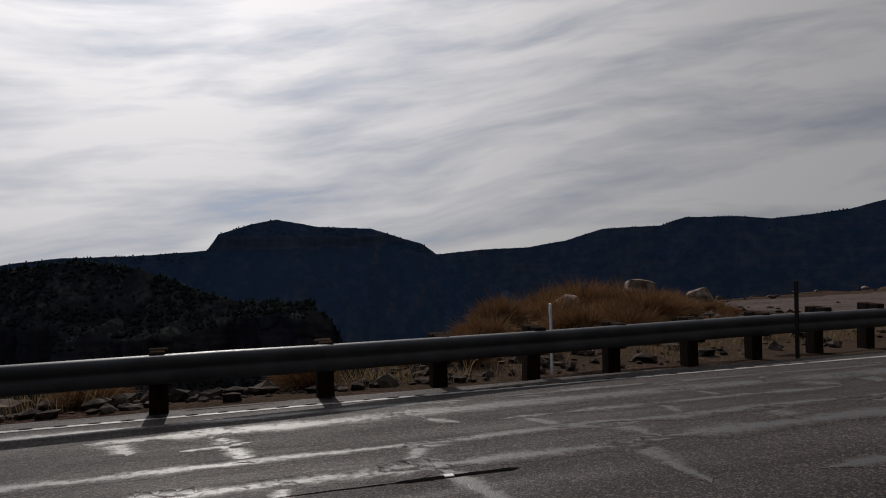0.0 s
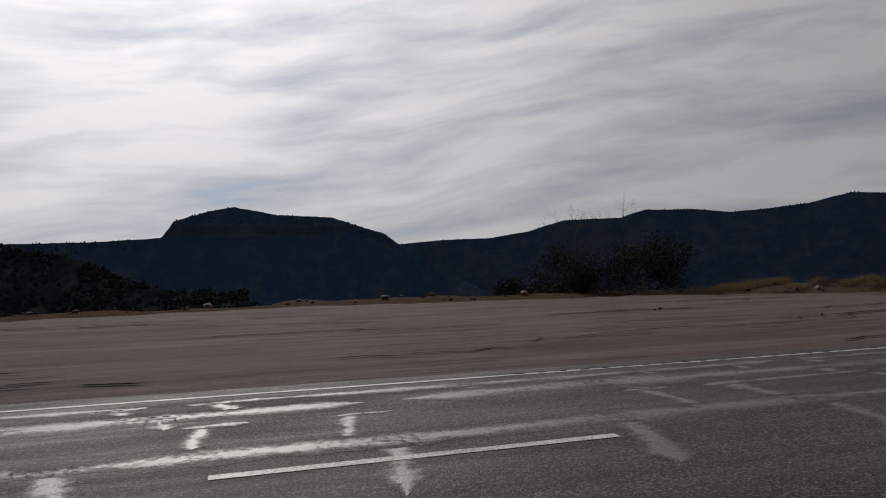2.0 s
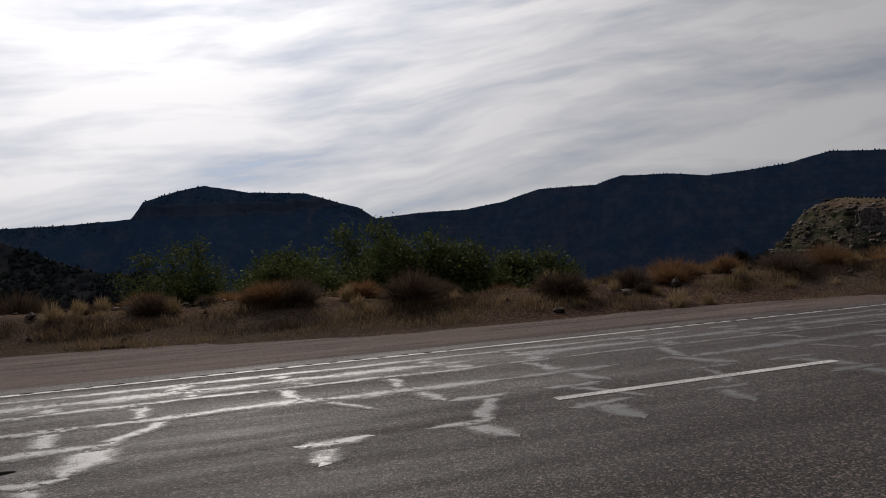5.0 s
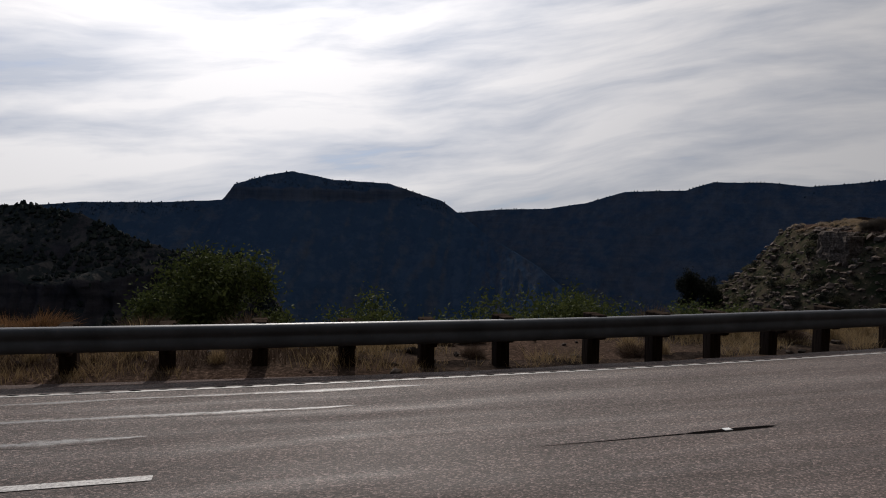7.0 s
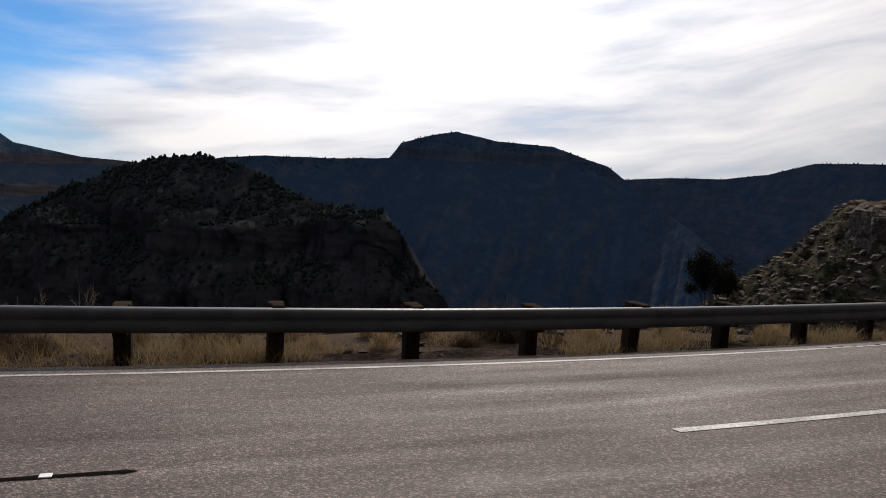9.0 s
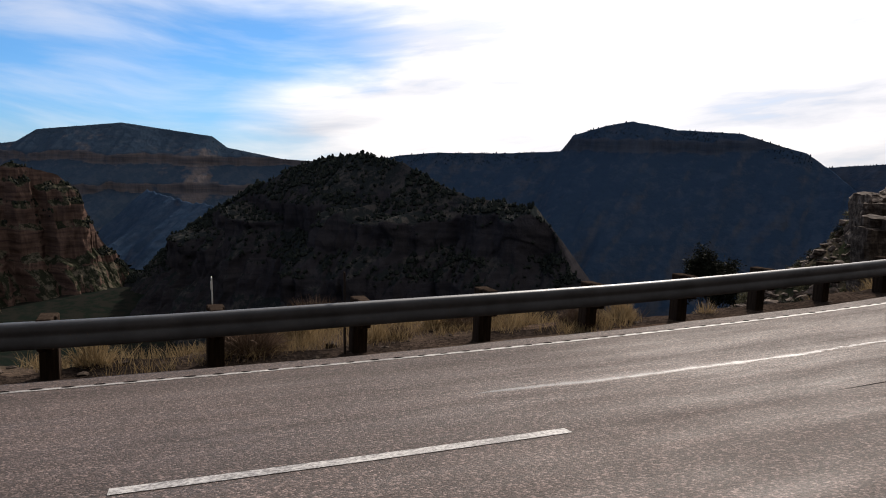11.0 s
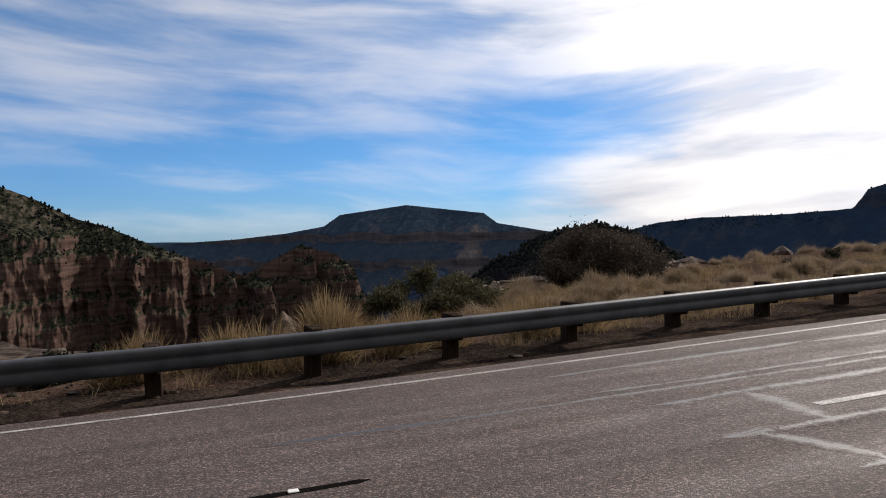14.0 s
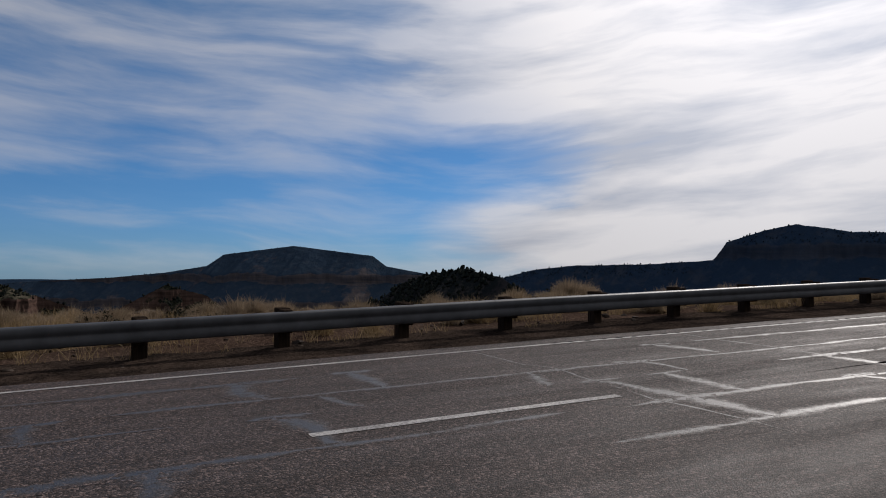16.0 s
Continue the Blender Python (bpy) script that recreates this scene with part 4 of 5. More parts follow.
def leaf_cloud(rng, centres, radii, per, size):
    """Small crossed leaves in clumps."""
    vs, n = [], len(centres)
    c = np.repeat(centres, per, 0) + rng.randn(n * per, 3) * np.repeat(radii, per)[:, None] * np.array([0.55, 0.55, 0.45])
    d1, d2 = rng.randn(n * per, 3), rng.randn(n * per, 3)
    d1 /= np.linalg.norm(d1, axis=1)[:, None]
    d2 = np.cross(d1, d2)
    d2 /= np.linalg.norm(d2, axis=1)[:, None]
    s = (size * rng.uniform(0.6, 1.4, n * per))[:, None]
    v = np.stack([c - d1 * s, c + d2 * s * 0.45, c + d1 * s, c - d2 * s * 0.45], 1).reshape(-1, 3)
    f = (np.arange(n * per)[:, None] * 4 + np.arange(4)).tolist()
    return v, f


def limb(bm_verts, bm_faces, p0, p1, r0, r1, sides=5):
    d = Vector(p1) - Vector(p0)
    q = d.to_track_quat("Z", "Y")
    n = len(bm_verts)
    for p, r in ((p0, r0), (p1, r1)):
        for k in range(sides):
            a = 2 * math.pi * k / sides
            bm_verts.append(Vector(p) + q @ Vector((math.cos(a) * r, math.sin(a) * r, 0)))
    for k in range(sides):
        k2 = (k + 1) % sides
        bm_faces.append((n + k, n + k2, n + sides + k2, n + sides + k))


def branching(seed, start, way, length, radius, depth, verts, faces, ends, split=3, bend=0.55, shrink=0.68, sides=5):
    rng = random.Random(seed)

    def grow(p, d, ln, r, k):
        segs = 2
        for _ in range(segs):
            d = (d + Vector((rng.gauss(0, 0.16), rng.gauss(0, 0.16), rng.gauss(0.03, 0.10)))).normalized()
            q = p + d * ln / segs
            limb(verts, faces, p, q, r, r * 0.82, sides if k > 1 else 3)
            p, r = q, r * 0.82
        ends.append((p, k))
        if k == 0:
            return
        for _ in range(split if rng.random() < 0.7 else split - 1):
            nd = (d + Vector((rng.gauss(0, bend), rng.gauss(0, bend), rng.gauss(0.05, bend * 0.7)))).normalized()
            grow(p, nd, ln * shrink * rng.uniform(0.75, 1.2), r * 0.72, k - 1)
    grow(Vector(start), Vector(way).normalized(), length, radius, depth)


def woody(name, label, category, s, l, height, width, seed, stems, depth, leaf=None, leaf_size=0.05, per=0, clump=0.3, bark=BARK, group="", sink=0.1, base=None, top=None):
    """A shrub or small tree: several stems that fork, with leaves in clumps on the outer forks."""
    rng = random.Random(seed)
    shoots, ends = [], []
    for k in range(stems):
        verts, faces = [], []
        a = 2 * math.pi * (k + rng.random() * 0.7) / stems
        lean = rng.uniform(0.25, 0.75) * width / height * 1.4
        branching(seed * 31 + k, (math.cos(a) * 0.08 * width, math.sin(a) * 0.08 * width, 0), (math.cos(a) * lean, math.sin(a) * lean, 1.0),
                  height * rng.uniform(0.34, 0.46), 0.022 * height * rng.uniform(0.7, 1.1), depth, verts, faces, ends)
        shoots.append((np.array([tuple(q) for q in verts]), faces))
    p = ground_at(s, l)[0] if base is None else np.array(base)
    if top is not None:
        height = max(top - p[2] + sink, 0.6)
    v = np.concatenate([q[0] for q in shoots])
    hi = np.percentile(v[:, 2], 99.5)
    wd = np.percentile(np.hypot(v[:, 0], v[:, 1]), 97)
    sc = np.array([width / 2 / wd, width / 2 / wd, height / hi])
    ob = thing(name, label, category, group, m=pose(p[0], p[1], p[2] - sink, 0, 0, seed * 40 % 360))
    for v, faces in shoots:
        part("stem", mesh_from("stem", v * sc, faces, bark), ob)
    if leaf:
        nr = np.random.RandomState(seed)
        tips = np.array([tuple(q) for q, k in ends if k <= 1]) * sc
        lv, lf = leaf_cloud(nr, tips, np.full(len(tips), clump), per, leaf_size)
        part("foliage", mesh_from("foliage", lv, lf, leaf, flat=True), ob)
    return ob


# ---- rocks ----
def rock_mesh(name, seed, sx, sy, sz, points=22, bevel=0.06, mat=None):
    rng = random.Random(seed)
    bm = bmesh.new()
    for _ in range(points):
        d = Vector((rng.gauss(0, 1), rng.gauss(0, 1), rng.gauss(0, 1))).normalized()
        m = max(abs(d.x), abs(d.y), abs(d.z))
        d = d * (0.45 + 0.55 / (m + 0.2)) * rng.uniform(0.85, 1.0)
        bm.verts.new((d.x * sx * 0.55, d.y * sy * 0.55, d.z * sz * 0.55))
    res = bmesh.ops.convex_hull(bm, input=bm.verts[:])
    bmesh.ops.delete(bm, geom=[g for g in res["geom_interior"] if isinstance(g, bmesh.types.BMVert)], context="VERTS")
    bmesh.ops.bevel(bm, geom=bm.edges[:], offset=bevel * min(sx, sy, sz), segments=1, affect="EDGES", clamp_overlap=True)
    me = bpy.data.meshes.new(name)
    bm.to_mesh(me)
    bm.free()
    me.materials.append(mat or ROCK)
    return me


def boulder(s, l, sx, sy, sz, seed, lift=0.25, label="weathered pale brown boulder in the dry brush", group=""):
    p = ground_at(s, l)[0]
    return thing("boulder", label, "boulder", group, mesh=rock_mesh("boulder", seed, sx, sy, sz, mat=PALE_ROCK), m=pose(p[0], p[1], p[2] + sz * lift, seed * 7 % 14 - 7, seed * 5 % 12 - 6, seed * 53 % 360))


# ---- guardrails ----
W_BEAM = ((0.000, 0.000), (0.058, 0.006), (0.073, 0.024), (0.076, 0.070), (0.073, 0.116), (0.060, 0.140), (0.057, 0.156), (0.060, 0.172), (0.073, 0.196), (0.077, 0.226), (0.074, 0.258), (0.062, 0.284), (0.040, 0.302), (0.000, 0.312))


def beam_mesh(s0, s1, line, top, shift):
    s = np.linspace(s0, s1, 8)
    prof = [(o + shift, h) for o, h in W_BEAM] + [(o + shift - 0.005, h) for o, h in W_BEAM[::-1]]
    prof[len(W_BEAM)] = (W_BEAM[-1][0] + shift - 0.012, W_BEAM[-1][1] + 0.002)
    n = len(prof)
    L = np.interp(s, *zip(*line))
    H = np.interp(s, *zip(*top)) - 0.312
    H = H + 0.012 * vnoise(s / 4.0, 1.2)
    v = np.stack([spot(s, L - o, H + h) for o, h in prof], 1).reshape(-1, 3)
    a = np.arange(len(s) * n).reshape(len(s), n)
    b = np.roll(a, -1, 1)
    f = np.stack([a[:-1], a[1:], b[1:], b[:-1]], -1).reshape(-1, 4)
    return mesh_from("rail_beam", v, f, STEEL)


POST = box_mesh("post", 0.20, 0.20, 1.25, WOOD, 0.012, -1.22)
BLOCK = box_mesh("spacer_block", 0.16, 0.20, 0.36, WOOD, 0.012, -0.34)
BOLT = box_mesh("bolt", 0.035, 0.02, 0.035, STEEL, 0.008, -0.015)


def guardrail(label, line, top, s0, s1, posts):
    ob = thing("guardrail", label, "guardrail")
    k, s = 0, s0
    while s < s1 - 0.2:
        part("rail_beam", beam_mesh(s, min(s + 3.83, s1), line, top, 0.006 * (k % 2)), ob)
        s += 3.81
        k += 1
    rng = random.Random(5)
    for s in posts:
        l = float(np.interp(s, *zip(*line)))
        h = float(np.interp(s, *zip(*top)))
        up = h + rng.uniform(-0.01, 0.022) + 0.06 * (8.5 < s < 20)
        tilt = pose(0, 0, 0, rng.uniform(-1.5, 1.5), rng.uniform(-1.5, 1.5), rng.uniform(-4, 4))
        stand = upright(s, l + 0.31, up) @ tilt
        post = part("post", POST, ob, m=stand)
        part("spacer_block", BLOCK, post, m=stand.inverted() @ upright(s, l + 0.104, up - 0.005) @ tilt)
        part("bolt", BOLT, post, m=stand.inverted() @ upright(s, l - 0.03, h - 0.156))
    return ob


LINE_A = ((-60, 8.0), (-2, 8.1), (1.0, 8.35), (3, 8.75), (8, 9.25), (12, 9.55), (15, 9.75), (19.3, 10.2), (20, 10.3))
TOP_A = ((-60, 0.67), (0, 0.66), (3, 0.63), (10, 0.61), (20, 0.61))
rail_a = guardrail("galvanised steel guardrail on dark wooden posts ending at the lay-by", LINE_A, TOP_A, -56, 18.75,
                   [-54 + 1.9 * k for k in range(24)] + [-8.3, -6.5, -4.4, -2.4, -0.6, 1.2, 2.7, 4.1, 5.4, 6.8, 8.1, 9.4, 10.6, 11.9, 13.1, 14.3, 15.5, 17.1, 18.6])
# flared end with its ground strut, cable and buffer plate
part("end_plate", box_mesh("end_plate", 0.34, 0.05, 0.34, STEEL, 0.012, -0.32), rail_a, "flat weathered steel end plate", upright(18.78, 10.05, 0.62, 7))
part("end_flange", box_mesh("end_flange", 0.04, 0.14, 0.34, STEEL, 0.012, -0.32), rail_a, "folded edge of the end plate", upright(18.95, 10.13, 0.62, 7))
part("ground_strut", box_mesh("ground_strut", 1.42, 0.10, 0.07, STEEL, 0.01), rail_a, "steel channel strut at the ground", upright(17.85, 10.30, 0.04, 6))
_v, _f = [], []
_p, _q = spot(18.5, 10.2, 0.10), spot(17.4, 10.05, 0.33)
limb(_v, _f, _p, _q, 0.012, 0.012, 6)
part("cable", mesh_from("cable", np.array([tuple(a) for a in _v]), _f, STEEL), rail_a, "thin steel cable")

LINE_B = ((90, 9.5), (98, 9.15), (112, 9.08), (150, 9.12), (168, 9.2), (190, 9.3), (207, 9.5), (222, 9.9), (240, 10.1), (330, 10.1))
TOP_B = ((90, 0.63), (130, 0.625), (168, 0.585), (190, 0.565), (207, 0.585), (222, 0.545), (240, 0.528), (330, 0.528))
guardrail("weathered steel guardrail on dark wooden posts above the canyon", LINE_B, TOP_B, 94, 318, [95.5 + 1.2 * k for k in range(14)] + [112.7, 113.9, 115.1, 116.4, 117.7] +
          [float(np.interp(k, (0, 4, 7, 22, 29, 33, 40, 44, 50, 57, 98), (119.5, 127.5, 133.4, 163.3, 177.4, 185.9, 199.9, 207.7, 220.4, 235.0, 317.0))) for k in range(99)])


# ---- roadside markers ----
def delineator(s, l, height, mat, label, width=0.08):
    g = ground_at(s, l)[0]
    ob = thing("delineator", label, "road marker post", "roadside marker posts", m=pose(g[0], g[1], g[2], 1.5, -1, math.degrees(heading(s))))
    blade = part("blade", box_mesh("blade", 0.016, width, height, mat, 0.005, -0.2), ob)
    if mat is MARKER_WHITE:
        part("reflector", box_mesh("reflector", 0.006, width * 0.8, 0.10, MARKER_WHITE, 0.001, height - 0.36), blade, "pale reflector patch", pose(-0.0125, 0, 0))


def marker_height(s, l, top):
    return float(spot(s, l, top)[2] - ground_at(s, l)[0][2]) + 0.2


for s, l, top, mat, label in ((8.2, 8.75, 1.15, MARKER_BROWN, "dark brown roadside marker post beside the guardrail"), (18.1, 10.75, 1.2, MARKER_BROWN, "dark brown marker post at the guardrail end"),
                              (4.6, 9.6, 0.95, MARKER_WHITE, "white plastic roadside marker post behind the guardrail"), (133.5, 9.6, 0.92, MARKER_WHITE, "white plastic roadside marker post behind the guardrail"),
                              (165.3, 9.75, 0.97, MARKER_WHITE, "white plastic roadside marker post behind the guardrail"), (167.1, 9.45, 0.97, MARKER_BROWN, "weathered brown roadside marker post behind the guardrail"),
                              (199.9, 9.9, 0.88, MARKER_WHITE, "white plastic roadside marker post behind the guardrail"), (230.1, 10.8, 0.90, MARKER_WHITE, "white plastic roadside marker post behind the guardrail")):
    delineator(s, l, marker_height(s, l, top), mat, label)


# ---- brush, shrubs and trees ----
def brush_field(name, label, group, meshes, spots_list, seed):
    rng = random.Random(seed)
    g = ground_at(np.array([q[0] for q in spots_list]), np.array([q[1] for q in spots_list]))
    for (s, l, size), p in zip(spots_list, g):
        me = meshes[rng.randrange(len(meshes))]
        ob = thing(name, label, "brush", group, mesh=me, m=pose(p[0], p[1], p[2] - 0.05, 0, 0, rng.uniform(0, 360)))
        ob.scale = (size * rng.uniform(0.9, 1.15), size * rng.uniform(0.9, 1.15), size * rng.uniform(0.8, 1.1))


RUST = [brush_mesh("rust_brush", 40 + k, 0.95, 0.68, 2600, RUST_BRUSH, 0.0045) for k in range(3)]
TAN = [brush_mesh("tan_brush", 50 + k, 0.75, 0.66, 2200, TAN_BRUSH, 0.004) for k in range(4)]
DARK = [brush_mesh("dark_brush", 70 + k, 0.8, 0.62, 2000, DARK_BRUSH, 0.005) for k in range(4)]
TUFT = [brush_mesh("straw_tuft", 60 + k, 0.36, 0.50, 420, STRAW, 0.0035, 0.9) for k in range(4)]
rng = random.Random(9)
brush_field("rust_brush", "rounded rust-brown dry brush beside the guardrail", "rust-brown brush", RUST,
            [(s, l, z) for s, l, z in ((4.6, 12.4, 1.0), (5.6, 14.2, 1.15), (6.6, 12.6, 1.1), (7.4, 15.6, 1.2), (8.2, 13.6, 1.2), (9.0, 17.2, 1.25), (9.6, 15.0, 1.2), (10.4, 18.6, 1.25), (11.0, 16.2, 1.15),
                                       (12.0, 17.8, 1.0), (13.2, 19.4, 0.95), (6.0, 17.0, 1.1), (7.6, 19.0, 1.1), (3.6, 10.9, 0.8), (-1.5, 9.9, 0.7), (-4.0, 9.8, 0.75), (1.2, 10.0, 0.7), (13.0, 22.0, 0.9), (15.0, 20.0, 0.6), (10.5, 13.2, 0.5), (5.0, 11.2, 0.7), (6.4, 16.0, 1.1), (8.8, 15.6, 1.1), (8.0, 17.4, 1.2), (10.2, 16.8, 1.1), (9.6, 18.8, 1.2), (11.6, 19.2, 1.0), (7.0, 13.8, 0.9), (2.4, 12.2, 0.9), (0.6, 11.6, 0.8), (-0.8, 12.6, 0.9), (3.8, 13.8, 1.0), (14.0, 17.6, 0.5), (16.4, 21.6, 0.5), (12.6, 16.2, 0.55))], 1)
spots = []
for _ in range(235):
    s = rng.uniform(213, 262)
    l = rng.uniform(11.8, max(12.4, float(flat_limit(s)) + 2.0))
    spots.append((s, l, rng.uniform(0.4, 0.9)))
brush_field("tan_brush", "rounded tan dry brush on the slope above the road", "tan brush", TAN, spots, 2)
spots = []
for _ in range(150):
    s = rng.uniform(57, 108)
    spots.append((s, float(flat_limit(s)) + rng.uniform(-0.5, 2.6), 0.25 + 0.8 * rng.random() ** 1.8))
brush_field("dark_brush", "low dark reddish-grey brush on the dirt berm", "berm brush", DARK, spots, 3)
spots = [(s, float(flat_limit(s)) + rng.uniform(-0.3, 2.5), rng.uniform(0.45, 0.9)) for s in [rng.uniform(58, 104) for _ in range(34)] + [rng.uniform(86, 106) for _ in range(26)]]
spots += [(s, float(flat_limit(s)) + rng.uniform(-0.6, 0.8), rng.uniform(0.4, 0.8)) for s in [rng.uniform(59, 66) for _ in range(14)]]
brush_field("rust_brush", "low reddish brush on the dirt berm", "berm brush", RUST, spots, 4)
spots = [(s, rng.uniform(9.9, 12.5), 0.3 + 0.6 * rng.random() ** 1.5) for s in [rng.uniform(108, 200) for _ in range(140)]]
brush_field("dark_brush", "dark twiggy brush on the bank below the guardrail", "bank brush", DARK, spots, 5)

spots = [(s, float(flat_limit(s)) + rng.uniform(-1.5, 1.6), rng.uniform(0.4, 0.9)) for s in [rng.uniform(60, 108) for _ in range(120)]]
brush_field("straw_tuft", "tuft of straw-coloured grass on the dirt berm", "grass tufts", TUFT, spots, 7)
spots = [(s, rng.uniform(9.7, 12.0), rng.uniform(0.6, 1.2)) for s in [rng.uniform(112, 186) for _ in range(110)]]
brush_field("straw_tuft", "tuft of golden grass on the bank behind the guardrail", "grass tufts", TUFT, spots, 17)
spots = [(s, rng.uniform(10.8, 14.0), rng.uniform(0.6, 1.3)) for s in [rng.uniform(208, 262) for _ in range(70)]]
brush_field("straw_tuft", "tuft of straw-coloured grass behind the guardrail", "grass tufts", TUFT, spots, 8)
spots = [(s + rng.uniform(-0.5, 0.5), 10.9 + rng.uniform(-0.3, 0.5), z * rng.uniform(0.85, 1.15)) for s, z in ((207.2, 1.5), (207.8, 1.6), (208.4, 1.6), (208.9, 1.4), (209.6, 1.8), (210.0, 2.1), (210.3, 2.1), (210.8, 1.8), (211.4, 1.5), (212.6, 1.5), (213.8, 1.6), (214.6, 1.5)) for _ in range(2)]
brush_field("straw_tuft", "tall golden grass standing above the guardrail", "tall grass", TUFT, spots, 18)


def grass_stuff(name, label, lo, hi, near, far, count, seed, tall, mat):
    """Uncountable dry grass along the rail."""
    nr = np.random.RandomState(seed)
    s = nr.uniform(lo, hi, count)
    l = near(s) + (far(s) - near(s)) * nr.rand(count)
    keep = fractal(s / 2.2, l / 0.8, seed + 0.5, 3) > 0.14
    s, l = s[keep], l[keep]
    g = ground_at(s, l)
    per = 9
    roots = np.repeat(g, per, 0) + nr.randn(len(g) * per, 3) * np.array([0.07, 0.07, 0.0])
    h = tall * nr.uniform(0.45, 1.2, len(roots)) * np.repeat(0.75 + 0.5 * vnoise(s / 0.8, l / 0.6, seed + 2.5), per)
    tips = roots + np.stack([nr.randn(len(roots)) * 0.50 * h, nr.randn(len(roots)) * 0.50 * h, h], -1)
    roots[:, 2] -= 0.03
    v, f = blades(nr, roots, tips, 0.0036, 0.05)
    thing(name, label, "grass", kind="stuff", mesh=mesh_from(name, v, f, mat, flat=True))


grass_stuff("dry_grass", "golden dry grass behind the guardrail", 108, 183, lambda s: np.interp(s, [100, 330], [9.15, 9.3]), lambda s: flat_limit(s) + 1.2, 15000, 31, 0.31, STRAW)
grass_stuff("dry_grass", "sparse dry grass at the canyon rim", 183, 208, lambda s: np.interp(s, [183, 208], [9.7, 10.2]), lambda s: flat_limit(s) + 1.0, 500, 35, 0.30, STRAW)
grass_stuff("dry_grass", "golden dry grass on the slope behind the guardrail", 208, 262, lambda s: np.interp(s, [196, 207, 225, 330], [9.8, 10.0, 10.4, 10.6]), lambda s: np.minimum(flat_limit(s) + 1.0, 20), 13000, 32, 0.36, STRAW)
grass_stuff("dry_grass", "brown dry grass behind the guardrail", -30, 14, lambda s: np.interp(s, [-30, 0, 14], [8.9, 9.1, 10.6]), lambda s: np.minimum(flat_limit(s) + 1.0, 14), 1500, 33, 0.40, STRAW)
grass_stuff("dry_grass", "straw-coloured grass round the guardrail end", 7, 21, lambda s: np.interp(s, [7, 21], [10.4, 11.4]), lambda s: np.interp(s, [7, 21], [14.0, 16.0]), 1400, 38, 0.26, DULL_STRAW)
grass_stuff("dry_grass", "dry grass along the dirt berm", 50, 110, lambda s: flat_limit(s) - 2.0, lambda s: flat_limit(s) + 2.2, 22000, 34, 0.17, DULL_STRAW)
grass_stuff("low_weeds", "low dark dead weeds over the dirt bank", 52, 110, lambda s: flat_limit(s) - 1.6, lambda s: flat_limit(s) + 1.8, 26000, 37, 0.15, DARK_BRUSH)
grass_stuff("dry_grass", "straw-coloured grass on the low bank past the lay-by", 50, 70, lambda s: flat_limit(s) - 0.8, lambda s: flat_limit(s) + 1.5, 7000, 36, 0.30, DULL_STRAW)

woody("bare_tree", "leafless grey tree at the lay-by edge", "tree", 48.0, 30.3, 4.3, 7.4, 71, 9, 5, bark=BARK, sink=0.4, top=3.05)
woody("juniper_tree", "dark scrubby juniper round the foot of the bare tree", "tree", 48.4, 29.6, 2.7, 7.4, 98, 12, 3, JUNIPER, 0.06, 62, 0.5, sink=0.4, top=1.0)
woody("juniper_tree", "dense dark green juniper below the berm", "tree", 67.9, 20.8, 4.4, 3.5, 72, 9, 4, JUNIPER, 0.05, 130, 0.22, sink=0.5, top=1.95)
woody("juniper_bush", "dark spreading juniper bush at the lay-by edge", "bush", 66.6, 16.9, 1.6, 4.2, 131, 10, 3, JUNIPER, 0.05, 110, 0.28, sink=0.15, group="juniper bushes")
woody("juniper_bush", "dark spreading juniper bush at the lay-by edge", "bush", 68.9, 16.2, 1.3, 2.8, 132, 9, 3, JUNIPER, 0.05, 110, 0.26, sink=0.15, group="juniper bushes")
woody("juniper_tree", "dark low juniper beside the taller one", "tree", 65.9, 20.2, 2.4, 3.0, 73, 7, 3, JUNIPER, 0.075, 80, 0.40, sink=0.4, top=0.1)
woody("juniper_tree", "dark low juniper beside the taller one", "tree", 69.9, 19.6, 2.4, 3.2, 96, 7, 3, JUNIPER, 0.075, 80, 0.40, sink=0.4, top=0.6)
for s, l, w, top, seed in ((78.3, 18.2, 3.4, 0.1, 74), (80.4, 18.6, 4.6, 0.65, 75), (82.6, 18.2, 4.0, 0.35, 76), (85.2, 18.0, 3.2, -0.2, 77), (106.6, 17.8, 3.6, -0.1, 78), (75.5, 23.5, 3.2, 0.2, 90)):
    woody("mesquite_bush", "yellow-green feathery mesquite bush below the road", "bush", s, l, 3.0, w, seed, 11, 3, LEAF, 0.055, 110, 0.36, group="mesquite bushes", sink=0.2, top=top)
for s, l, w, top, seed in ((114.8, 14.2, 3.0, -0.62, 79), (117.0, 15.4, 3.0, -0.85, 80), (119.4, 14.0, 2.4, -1.0, 81), (111.5, 15.5, 4.0, -0.7, 91)):
    woody("mesquite_bush", "low yellow-green bush showing over the guardrail", "bush", s, l, 2.0, w, seed, 9, 3, LEAF, 0.045, 40, 0.34, group="mesquite bushes", sink=0.2, top=top)
